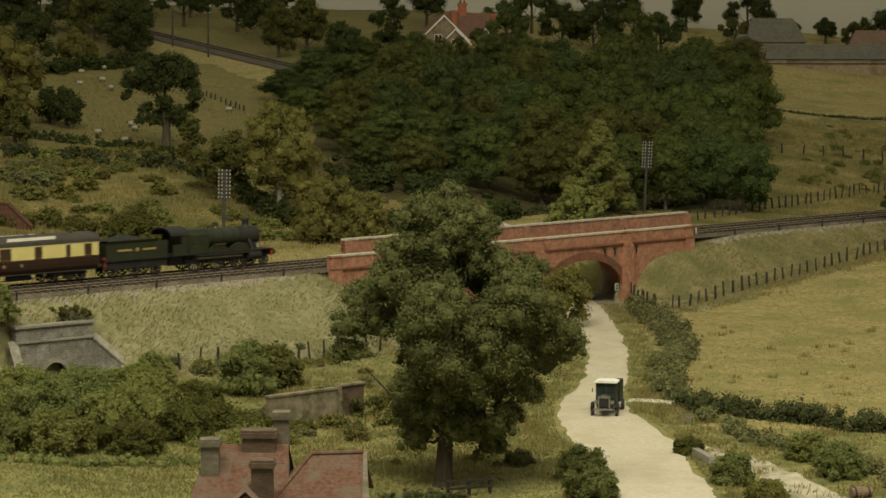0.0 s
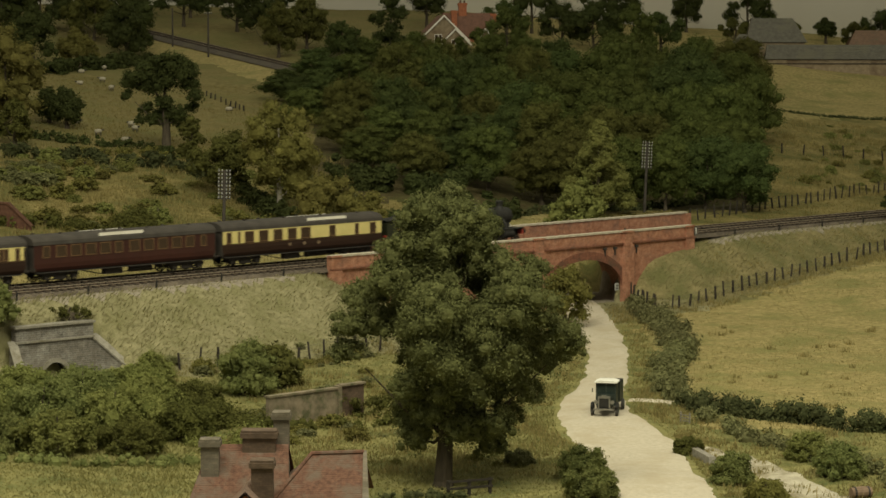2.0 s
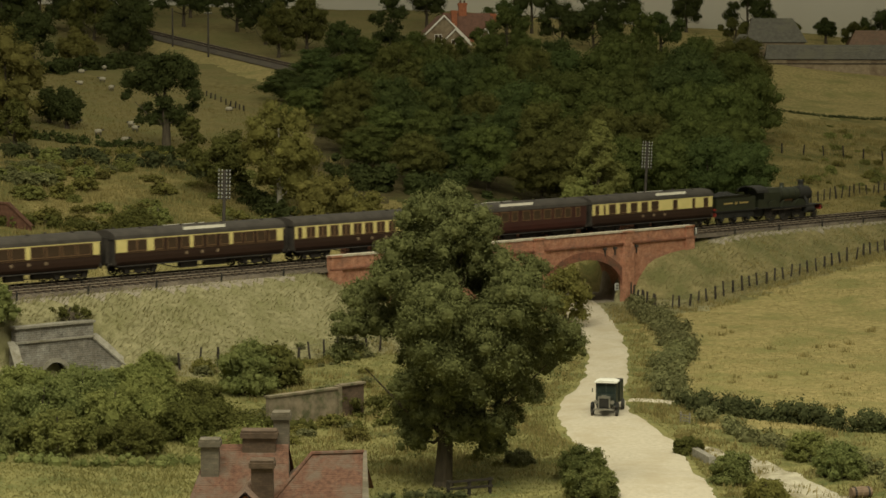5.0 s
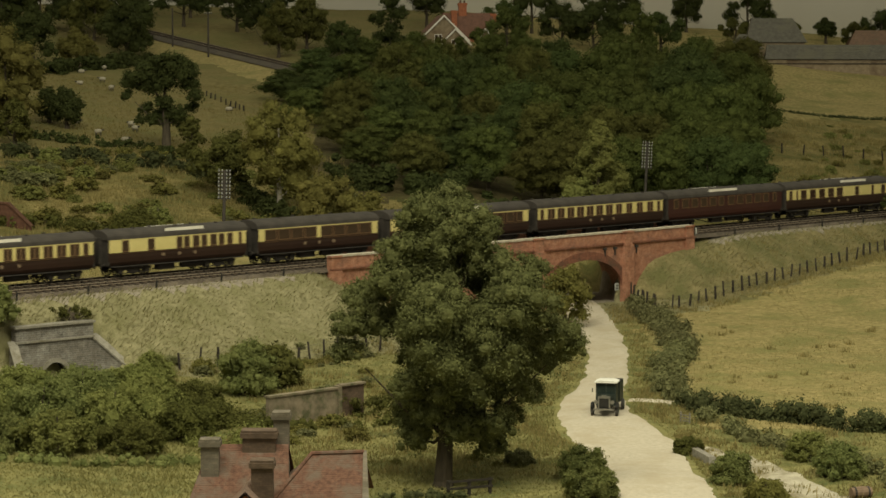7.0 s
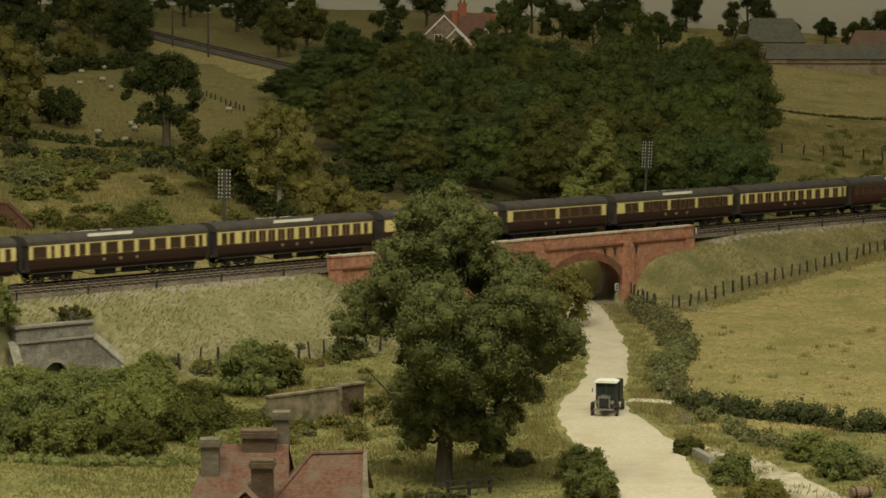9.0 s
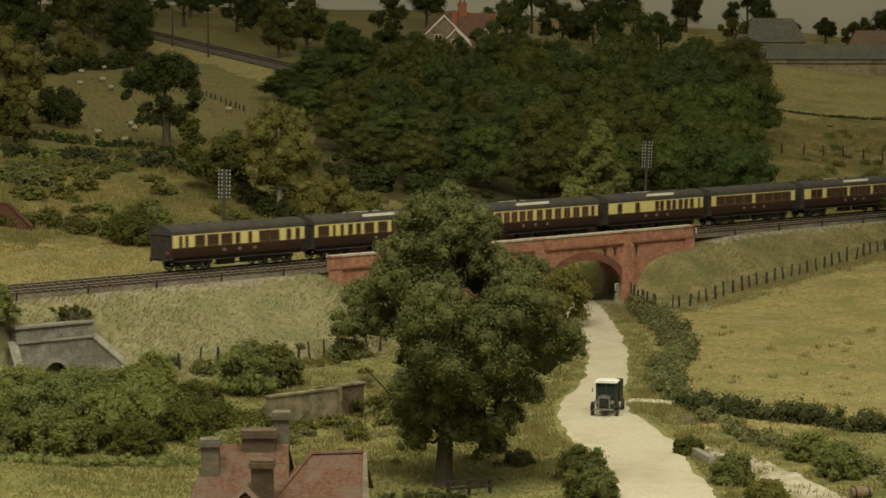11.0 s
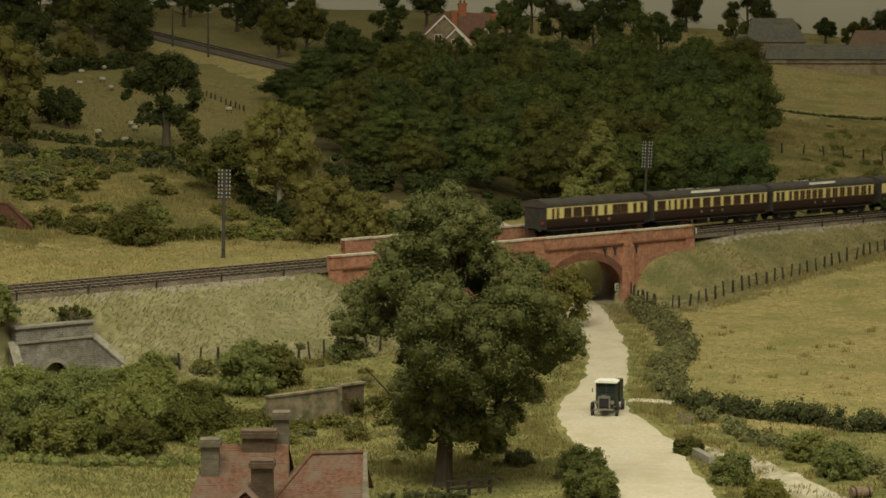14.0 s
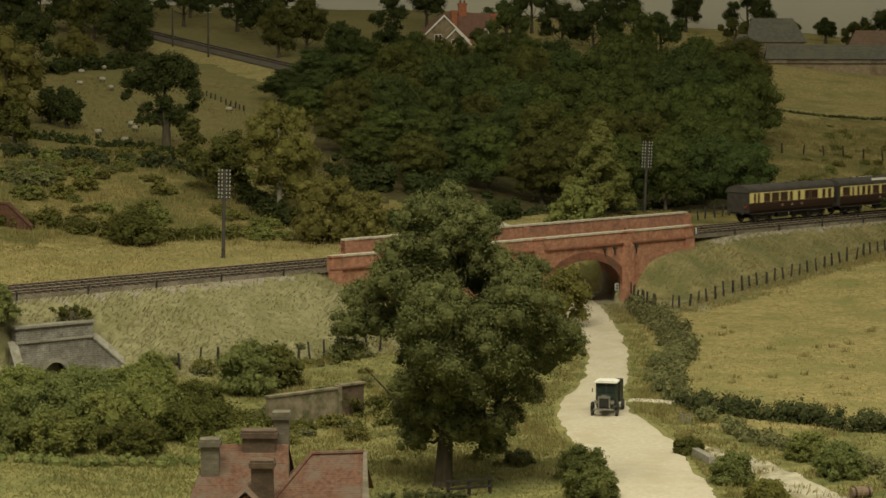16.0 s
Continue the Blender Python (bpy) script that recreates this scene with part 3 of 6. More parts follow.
M_COPPER = mat("copper_cap", (0.10, 0.06, 0.03), (0.18, 0.10, 0.05), 0.3, 0.4, 0, metal=0.7)
M_LAMPW = mat("lamp_white", (0.55, 0.52, 0.45), (0.7, 0.67, 0.6), 0.3, 0.6, 0)
M_COAL = mat("coal", (0.01, 0.01, 0.01), (0.035, 0.033, 0.03), 0.25, 0.7, 0.15)


def wheel_mesh(r, width=0.14, spokes=10):
    sh = Shape()
    sh.tube([(0, -width / 2, 0), (0, width / 2, 0)], [r, r], 20, cap=False)
    n = 20
    for y in (-width / 2, width / 2):
        k = len(sh.v)
        sh.v += [(math.cos(6.28319 * i / n) * q, y, math.sin(6.28319 * i / n) * q) for q in (r, r * 0.86) for i in range(n)]
        sh.f += [(k + i, k + (i + 1) % n, k + n + (i + 1) % n, k + n + i) for i in range(n)]
    sh.tube([(0, -width / 2 - 0.03, 0), (0, width / 2 + 0.03, 0)], [r * 0.22, r * 0.22], 10)
    for i in range(spokes):
        a = 6.28319 * i / spokes
        sh.box(-0.05, 0.05, -width / 4, width / 4, r * 0.15, r * 0.9, Matrix.Rotation(a, 4, "Y"))
    return mesh_of("wheel", sh, M_UNDER)


WHEEL = wheel_mesh(0.53)


def bogie(ob, x, base=2.6):
    b = new("bogie")
    b.parent = ob
    b.matrix_basis = at(x, 0, 0)
    for sd in (-1, 1):
        f = Shape().box(-base / 2 - 0.45, base / 2 + 0.45, sd * 0.98 - 0.06, sd * 0.98 + 0.06, 0.58, 0.80)
        f.box(-0.55, 0.55, sd * 1.0 - 0.07, sd * 1.0 + 0.07, 0.32, 0.62)
        for e in (-1, 1):
            f.box(e * base / 2 - 0.2, e * base / 2 + 0.2, sd * 1.02 - 0.09, sd * 1.02 + 0.09, 0.34, 0.72)
        f.box(-base / 2, base / 2, sd * 1.0 - 0.04, sd * 1.0 + 0.04, 0.30, 0.36)
        part("bogie_frame", f, M_UNDER, b)
        for e in (-1, 1):
            part("wheel", WHEEL, None, b, m=at(e * base / 2, sd * 0.74, 0.53))
    return b


PANES = {}


def pane(kind, w):
    key = (kind, round(w, 2))
    if key not in PANES:
        if kind == "c":
            PANES[key] = mesh_of("cream_panel", Shape().box(-w / 2, w / 2, -0.02, 0.03, 2.02, 2.98), M_CREAM)
        elif kind == "g":
            PANES[key] = mesh_of("glass", Shape().box(-w / 2 + 0.08, w / 2 - 0.08, -0.012, 0.02, 2.12, 2.90), M_GLASS)
        else:
            f = Shape()
            for a, b, c, d in ((-w / 2, -w / 2 + 0.08, 2.04, 2.97), (w / 2 - 0.08, w / 2, 2.04, 2.97), (-w / 2 + 0.08, w / 2 - 0.08, 2.04, 2.12), (-w / 2 + 0.08, w / 2 - 0.08, 2.90, 2.97)):
                f.box(a, b, -0.025, 0.02, c, d)
            PANES[key] = mesh_of("window", f, M_FRAME)
    return PANES[key]


def make_coach(label, length, pattern, paint=M_CHOC, board=None, brake_end=False):
    """A bogie coach, x forward. pattern: c cream panel, w window, d brown panel, from rear to front, with their widths."""
    ob = thing("railway_coach", at(0, 0, 0), label, "railway coach", "coaches of the train")
    h, w = length / 2, 1.40
    prof = [(-1.24, 1.02), (-1.36, 1.25), (-w, 1.6), (-w, 3.06), (w, 3.06), (w, 1.6), (1.36, 1.25), (1.24, 1.02)]
    part("body", Shape().prism(prof, -h + 0.1, h - 0.1), paint, ob)
    arc = [(-w - 0.05, 3.05)] + [(-math.cos(math.pi * k / 12) * (w + 0.06), 3.08 + 0.70 * math.sin(math.pi * k / 12) ** 0.75) for k in range(1, 12)] + [(w + 0.05, 3.05)]
    roof = part("roof", Shape().prism(arc, -h, h), M_ROOF, ob, "sooty grey roof", smooth=False)
    vent = mesh_of("ventilator", Shape().tube([(0, 0, 0), (0, 0, 0.16)], [0.11, 0.15], 8), M_ROOF)
    for k in range(int(length / 2.1)):
        part("ventilator", vent, None, roof, m=at(-h + 1.2 + k * 2.1, (-1) ** k * 0.35, 3.70))
    if board:
        for sd in (-1, 1):
            part("roof_board", Shape().box(board[0] - board[1] / 2, board[0] + board[1] / 2, sd * 1.31 - 0.03, sd * 1.31 + 0.03, 3.46, 3.70), M_BOARD, roof, "white roof destination board")
    for e in (-1, 1):
        if e > 0 or not brake_end:
            part("corridor_connection", Shape().box(e * (h - 0.1), e * (h + 0.22), -0.55, 0.55, 1.15, 3.2), M_UNDER, ob, "black corridor bellows")
        for y in (-0.86, 0.86):
            part("buffer", Shape().tube([(e * (h - 0.15), y, 1.05), (e * (h + 0.25), y, 1.05), (e * (h + 0.26), y, 1.05), (e * (h + 0.3), y, 1.05)], [0.09, 0.09, 0.22, 0.22], 8), M_UNDER, ob)
        part("end_panel", Shape().prism([(-1.37, 1.05), (-1.37, 3.05), (-0.8, 3.6), (0.8, 3.6), (1.37, 3.05), (1.37, 1.05)], e * (h - 0.12) - 0.05, e * (h - 0.12) + 0.08), M_UNDER, ob, "black coach end")
    total = sum(q for _, q in pattern)
    k = (length - 0.3) / total
    for sd in (-1, 1):
        y = sd * (w + 0.012)
        if paint is M_CHOC:
            part("cream_moulding", Shape().box(-h + 0.12, h - 0.12, y - 0.03, y + 0.03, 2.975, 3.05), M_CREAM, ob, "cream cantrail line")
            part("waist_line", Shape().box(-h + 0.12, h - 0.12, y - 0.022, y + 0.022, 1.93, 1.96), M_FRAME, ob, "thin lined waist moulding")
        x = -h + 0.15
        for kind, q in pattern:
            q = round(q * k, 2)
            turn = 0 if sd < 0 else 180
            if kind == "c":
                part("cream_panel", pane("c", q), None, ob, m=at(x + q / 2, y, 0, turn))
            elif kind == "w":
                wn = part("window", pane("w", q), None, ob, m=at(x + q / 2, y, 0, turn))
                part("glass", pane("g", q), None, wn)
            x += q
        part("footboard", Shape().box(-h + 0.4, h - 0.4, sd * 1.3 - 0.12, sd * 1.3 + 0.12, 0.88, 0.93), M_UNDER, ob)
        # crests in the brown panel
        if paint is M_CHOC:
            for cx in (-1.6, 0.0, 1.6):
                part("crest", Shape().tube([(cx, y - 0.02, 1.62), (cx, y + 0.02, 1.62)], [0.15, 0.15], 8), M_CREST, ob, "small pale crest")
    part("underframe", Shape().box(-h + 0.2, h - 0.2, -1.15, 1.15, 0.9, 1.06), M_UNDER, ob)
    part("battery_box", Shape().box(-1.9, -0.2, -1.05, -0.55, 0.38, 0.92), M_UNDER, ob)
    part("gas_cylinder", Shape().tube([(0.6, -0.8, 0.62), (2.8, -0.8, 0.62)], [0.23, 0.23], 10), M_UNDER, ob)
    part("truss_rod", Shape().tube([(-h + 4.6, -0.9, 0.9), (-2.4, -0.9, 0.48), (2.9, -0.9, 0.48), (h - 4.6, -0.9, 0.9)], [0.045] * 4, 5), M_UNDER, ob)
    for e in (-1, 1):
        bogie(ob, e * (h - 2.75))
    if brake_end:
        part("tail_lamp", Shape().box(-h - 0.16, -h + 0.06, -1.1, -0.95, 1.5, 1.75), M_RED, ob, "small red tail lamp")
    return ob


M_CREST = mat("crest_gold", (0.16, 0.11, 0.07), (0.26, 0.19, 0.12), 0.3, 0.6, 0)


def cells(text):
    """'c.6 w1.2' -> kinds and widths."""
    return [(p[0], float(p[1:])) for p in text.split()]


def make_engine():
    ob = thing("steam_engine", at(0, 0, 0), "dark green 4-6-0 model express steam engine", "locomotive")
    # x forward from the back of the footplate; length 11.2 with buffers
    part("frames", Shape().box(0.2, 10.3, -0.62, 0.62, 0.55, 1.35), M_BLACK, ob)
    part("running_plate", Shape().box(-0.1, 10.5, -1.32, 1.32, 1.36, 1.44).box(2.4, 9.2, -1.32, -1.24, 1.2, 1.40).box(2.4, 9.2, 1.24, 1.32, 1.2, 1.40), M_BLACK, ob)
    rings = [(2.0, 0.88), (3.6, 0.84), (4.2, 0.82), (7.6, 0.74), (7.62, 0.77), (9.5, 0.77), (9.62, 0.70)]
    part("boiler", Shape().tube([(x, 0, 2.52) for x, _ in rings[:4]], [r for _, r in rings[:4]], 24), M_LOCO, ob, "tapered green boiler", smooth=False)
    sb = part("smokebox", Shape().tube([(x, 0, 2.52) for x, _ in rings[4:]], [r for _, r in rings[4:]], 24), M_BLACK, ob, "black smokebox")
    part("smokebox_door", Shape().tube([(9.62, 0, 2.52), (9.70, 0, 2.52), (9.76, 0, 2.52)], [0.6, 0.5, 0.12], 18), M_BLACK, sb)
    part("saddle", Shape().box(7.9, 9.3, -0.6, 0.6, 1.35, 2.0), M_BLACK, ob)
    part("firebox", Shape().prism([(-0.92, 1.44), (-0.95, 2.9), (-0.75, 3.36), (0.75, 3.36), (0.95, 2.9), (0.92, 1.44)], 1.5, 4.0), M_LOCO, ob, "square-shouldered green firebox")
    for x in (4.6, 5.7, 6.8):
        part("boiler_band", Shape().tube([(x - 0.03, 0, 2.52), (x + 0.03, 0, 2.52)], [0.835 - (x - 4.2) * 0.024] * 2, 24), M_BLACK, ob)
    part("chimney", Shape().tube([(8.6, 0, 3.2), (8.6, 0, 3.42), (8.6, 0, 3.75), (8.6, 0, 3.78), (8.6, 0, 3.92)], [0.42, 0.29, 0.30, 0.37, 0.34], 14), M_BLACK, ob, "black chimney with a copper cap")
    part("safety_valve", Shape().tube([(5.4, 0, 3.2), (5.4, 0, 3.45), (5.4, 0, 3.75)], [0.36, 0.24, 0.22], 12), M_LOCO, ob, "dull green safety valve cover")
    cab = part("cab", Shape().box(0.9, 1.5, -1.3, -1.24, 1.44, 3.0).box(0.0, 0.9, -1.3, -1.24, 1.44, 2.3).box(0.9, 1.5, 1.24, 1.3, 1.44, 3.0).box(0.0, 0.9, 1.24, 1.3, 1.44, 2.3).box(1.44, 1.5, -1.24, 1.24, 1.44, 3.1), M_LOCO, ob, "green cab side with an open cut-out")
    roof = [(-1.36, 3.0)] + [(-math.cos(math.pi * k / 10) * 1.36, 3.05 + 0.62 * math.sin(math.pi * k / 10)) for k in range(1, 10)] + [(1.36, 3.0), (1.25, 2.98)] + [(math.cos(math.pi * k / 10) * 1.27, 2.98 + 0.6 * math.sin(math.pi * k / 10)) for k in range(1, 10)] + [(-1.25, 2.98)]
    part("cab_roof", Shape().prism(roof, -0.25, 1.6), M_BLACK, cab, "black arched cab roof")
    part("buffer_beam", Shape().box(10.3, 10.5, -1.25, 1.25, 0.85, 1.40), M_RED, ob, "red buffer beam")
    for y in (-0.86, 0.86):
        part("buffer", Shape().tube([(10.5, y, 1.07), (10.85, y, 1.07), (10.86, y, 1.07), (10.95, y, 1.07)], [0.12, 0.12, 0.25, 0.23], 10), M_BLACK, ob)
        part("cylinder", Shape().tube([(7.9, y * 1.22, 0.95), (9.2, y * 1.22, 0.95)], [0.36, 0.36], 14), M_BLACK, ob)
        part("steam_pipe", Shape().tube([(8.4, y * 0.75, 2.3), (8.5, y * 1.05, 1.7), (8.5, y * 1.15, 1.3)], [0.13] * 3, 8), M_BLACK, ob)
    for x in (2.6, 4.85, 7.0):
        for y in (-1.0, 1.0):
            rim = [(x + 1.08 * math.cos(math.pi * (0.12 + 0.76 * k / 12)), 1.02 + 1.08 * math.sin(math.pi * (0.12 + 0.76 * k / 12))) for k in range(13)]
            sp = Shape().add([(a, y * q, c) for q in (0.95, 1.24) for a, c in rim], [tuple(range(13)), tuple(range(13, 26))] + [(i, i + 1, i + 14, i + 13) for i in range(12)] + [(0, 12, 25, 13)])
            part("splasher", sp, M_LOCO, ob)
    small = wheel_mesh(0.49, 0.14, 10)
    for x in (8.0, 9.9):
        for y in (-0.74, 0.74):
            part("bogie_wheel", small, None, ob, m=at(x, y, 0.49))
    big = wheel_mesh(1.0, 0.14, 18)
    drivers = [part("driving_wheel", big, None, ob, m=at(x, y, 1.0)) for x in (2.6, 4.85, 7.0) for y in (-0.80, 0.80)]
    rods = [part("coupling_rod", Shape().box(2.45, 7.15, y - 0.04, y + 0.04, -0.07, 0.07), M_RAIL, ob, "steel coupling rod", m=at(0, 0, 1.0)) for y in (-0.95, 0.95)]
    part("lamp", Shape().box(9.75, 9.95, -0.1, 0.1, 1.45, 1.75), M_LAMPW, ob)
    part("nameplate", Shape().prism([(-1.30, 2.02), (-1.30, 2.14), (-1.34, 2.14), (-1.34, 2.02)], 4.2, 5.5), M_COPPER, ob, "curved brass plate")
    return ob, drivers, rods


def make_tender():
    ob = thing("engine_tender", at(0, 0, 0), "dark green coal tender with gold lettering bars", "tender")
    part("tank", Shape().box(0.1, 6.2, -1.27, -1.21, 1.44, 2.75).box(0.1, 6.2, 1.21, 1.27, 1.44, 2.75).box(0.1, 0.16, -1.21, 1.21, 1.44, 2.75).box(5.0, 5.06, -1.21, 1.21, 1.44, 2.75).box(0.16, 5.0, -1.21, 1.21, 1.40, 1.9), M_LOCO, ob)
    for sd in (-1, 1):
        part("flare", Shape().prism([(sd * 1.25, 2.72), (sd * 1.40, 2.95), (sd * 1.43, 2.95), (sd * 1.29, 2.72)], 0.1, 5.2), M_LOCO, ob)
        for a, b in ((1.2, 2.6), (3.7, 5.0)):
            part("lettering_bar", Shape().box(a, b, sd * 1.285 - 0.012, sd * 1.285 + 0.012, 2.08, 2.24), M_GOLD, ob, "gold lettering shown as a bar")
        part("crest", Shape().tube([(3.15, sd * 1.285 - 0.012, 2.16), (3.15, sd * 1.285 + 0.012, 2.16)], [0.17, 0.17], 10), M_GOLD, ob)
        part("side_frame", Shape().box(0.1, 6.2, sd * 1.08 - 0.03, sd * 1.08 + 0.03, 0.7, 1.40), M_BLACK, ob)
        for x in (1.1, 3.2, 5.3):
            part("axle_box", Shape().box(x - 0.17, x + 0.17, sd * 1.16 - 0.1, sd * 1.16 + 0.1, 0.45, 0.85), M_BLACK, ob)
            part("wheel", WHEEL, None, ob, m=at(x, sd * 0.76, 0.53))
    part("floor", Shape().box(-0.1, 6.3, -1.3, 1.3, 1.34, 1.44), M_BLACK, ob)
    heap = Shape()
    nx, ny = 14, 8
    for i in range(nx + 1):
        for j in range(ny + 1):
            a, b = i / nx, j / ny
            heap.v.append((0.9 + a * 4.0, -1.15 + 2.3 * b, 2.45 + 0.8 * math.sin(math.pi * b) ** 0.6 * (0.5 + 0.5 * math.sin(math.pi * min(1, a * 1.1))) + 0.14 * noise.noise((i * 0.9, j * 0.9, 2))))
    heap.f = [(i * (ny + 1) + j, i * (ny + 1) + j + 1, (i + 1) * (ny + 1) + j + 1, (i + 1) * (ny + 1) + j) for i in range(nx) for j in range(ny)]
    part("coal", heap, M_COAL, ob, "heaped black coal")
    part("rear_lamp", Shape().box(-0.1, 0.1, -1.2, -0.95, 1.5, 1.7), M_RED, ob, "red lamp")
    part("buffer_beam", Shape().box(-0.02, 0.1, -1.25, 1.25, 0.9, 1.36), M_RED, ob)
    for y in (-0.86, 0.86):
        part("buffer", Shape().tube([(0, y, 1.07), (-0.35, y, 1.07), (-0.36, y, 1.07), (-0.42, y, 1.07)], [0.12, 0.12, 0.25, 0.23], 10), M_BLACK, ob)
    return ob


M_GOLD = mat("gold_paint", (0.26, 0.19, 0.07), (0.36, 0.27, 0.10), 0.3, 0.5, 0)
ENGINE, DRIVERS, RODS = make_engine()
TENDER = make_tender()
BROWN = "chocolate and cream model railway coach"
# distance of each coach's middle behind the engine's front buffers
COACHES = [
    (27.2, make_coach(BROWN + " with large cream panels", 17.9, cells("c.4 w.6 c.7 w.3 c.5 w1.1 c.6 w1.1 c.6 w1.1 c.6 w1.1 c.5 w1.2 c2.3 w.8 c2.4 w.5 c1.4 w.8 c.7"), board=(2.6, 4.4))),
    (45.7, make_coach("maroon model railway coach with a white roof board", 17.9, cells("d.7 w.7 d.5 w1 d.35 w1 d.35 w1 d.35 w1 d.35 w.8 d.6 w1 d.35 w1 d.35 w1 d.35 w1 d.35 w.9 d.6 w.6 d.8"), M_LAKE, board=(-0.5, 4.3))),
    (64.2, make_coach(BROWN + " with many narrow compartment windows", 17.9, cells("c.3 w.5 c.5 w.5 w.5 c.35 w.5 w.5 c.35 w.5 w.5 c.35 w.5 w.5 c.35 w.5 w.5 c.35 w.5 w.5 c.4 w.5 w.5 c.45 w.45 w.45 c.6 w.45 w.45 c.65 w.45 w.45 c.65 w.45 w.45 c.6 w.45 c.35"))),
    (82.9, make_coach(BROWN + " with wide brown-framed windows", 17.6, cells("c1.1 w1.0 w1.0 c.7 w1 d.4 w1 d.4 w.9 c.4 w1 d.4 w1 d.4 w1 c.4 w1 d.3 w1 d.3 w1 d.3 w.9 c.7"), board=(0.3, 4.3))),
    (99.8, make_coach("short " + BROWN + " with wide saloon windows", 13.7, cells("c.65 w1.3 d.15 w1.3 d.15 w1.3 d.15 w1.3 c.45 w1.3 d.15 w1.3 d.15 w1.3 d.15 w1.3 d.15 c.6"))),
    (114.8, make_coach("short " + BROWN + " with blank cream panels", 14.2, cells("c1.4 w.8 c2.1 w.8 c1.6 c.9 w.7 c.15 w.7 c.35 w.8 c.2 w.7 c.35 w.8 c.2 w.7 c.3 w.7 c.7 w.4 c.5"), board=(0.6, 3.9))),
    (131.8, make_coach(BROWN + " with a white roof board", 17.4, cells("c.4 w.6 c.2 w.6 c.7 w.5 c.3 w.4 w.4 c.25 w.4 w.4 c.2 w.4 w.4 c.25 w.4 w.4 c.2 w.4 w.4 c.5 w.4 w.4 c.35 w.45 w.45 c.35 w.45 w.45 c.35 w.45 w.45 c.35 w.45 w.45 c.35 w.45 w.45 c.35 w.5 c.45"), board=(-0.3, 4.3))),
    (150.15, make_coach(BROWN + " with large dining windows", 17.6, cells("c.4 w1.5 c.45 w.4 c.6 w.5 c.5 w.7 c.4 w.7 c.4 w1.4 c.45 w1.4 c.45 w1.4 c.45 w1.4 c.45 w1.4 c.45 w1.3 c.4 w1.3 c.35 w.5 c.45"), board=(-0.9, 4.3))),
    (167.0, make_coach("black-ended " + BROWN + " at the tail", 14.2, cells("c.7 w.4 c.3 w.4 c.7 w1.2 c.2 w1.4 c.2 w1.4 c.3 w.6 c.9 w.5 c.8 w.9 d.3 w1.3 c.8 w.6 c.5 w.6 c.5"), brake_end=True)),
]
# the engine's front along the line, time by time
RUN = [(0, 26.6), (3.5, 79.3), (7, 131.0), (9, 160.5), (12.5, 211.2), (14.5, 240.5), (16, 262.9)]


def train_at(t):
    for (a, p), (b, q) in zip(RUN, RUN[1:]):
        if t <= b:
            return p + (q - p) * (t - a) / (b - a)
    return RUN[-1][1]


def motions():
    times = [k * 0.5 for k in range(33)]
    for off, ob in [(10.95, ENGINE), (17.65, TENDER)] + COACHES:
        walk(ob, [(t, at(*line(train_at(t) - off, 0), 0, 44.4)) for t in times])
    # driving wheels and rods turn with the run
    for i, wh in enumerate(DRIVERS):
        home = wh.matrix_basis.copy()
        walk(wh, [(k / 15, home @ Matrix.Rotation((train_at(k / 15) - 26.6) / 1.0, 4, "Y")) for k in range(241)])
    for rod in RODS:
        rows = []
        for k in range(241):
            a = (train_at(k / 15) - 26.6) / 1.0
            rows.append((k / 15, at(0.33 * math.cos(a), 0, 1.0 - 0.33 * math.sin(a))))
        walk(rod, rows)

# ---- fences and posts ----
M_POST = mat("weathered_post", (0.020, 0.016, 0.013), (0.05, 0.042, 0.033), 0.3, 0.95, 0.02)
M_WIRE = mat("fence_wire", (0.05, 0.045, 0.04), (0.09, 0.08, 0.07), 0.5, 0.7, 0)
M_POLE = mat("telegraph_pole_wood", (0.035, 0.03, 0.027), (0.075, 0.065, 0.055), 0.5, 0.9, 0.01)
POST = mesh_of("fence_post", Shape().box(-0.09, 0.09, -0.08, 0.08, -0.25, 1.28, top=0.8), M_POST)


MARK = mesh_of("marker_post", Shape().box(-0.1, 0.1, -0.1, 0.1, -0.25, 1.3), M_BLACK)


def fence(rows, gap, label, group, wires=3, seed=1, tall=1.0):
    """Posts along points (x, y), with sagging wires from post to post."""
    rnd = random.Random(seed)
    spots = []
    for (x0, y0), (x1, y1) in zip(rows, rows[1:]):
        n = max(1, round(math.hypot(x1 - x0, y1 - y0) / gap))
        spots += [(x0 + (x1 - x0) * k / n + rnd.uniform(-0.12, 0.12), y0 + (y1 - y0) * k / n + rnd.uniform(-0.12, 0.12)) for k in range(n)]
    spots.append(rows[-1])
    for x, y in spots:
        ob = solid("fence_post", POST, None, at(x, y, land(x, y), rnd.uniform(0, 90), rnd.uniform(-7, 7), rnd.uniform(-6, 6)), label, "fence post", group)
        ob.scale = (1, 1, tall * rnd.uniform(0.85, 1.12))
    if wires:
        ox, oy = spots[0]
        sh = Shape()
        for h in [0.4, 0.75, 1.1][:wires]:
            for (x0, y0), (x1, y1) in zip(spots, spots[1:]):
                z0, z1 = land(x0, y0) + h * tall, land(x1, y1) + h * tall
                sh.tube([(x0, y0, z0), ((x0 + x1) / 2, (y0 + y1) / 2, (z0 + z1) / 2 - 0.05), (x1, y1, z1)], [0.012] * 3, 3, cap=False)
        solid("fence_wire", sh, M_WIRE, at(0, 0, 0), "thin grey wires strung between fence posts", "fence", kind="stuff")


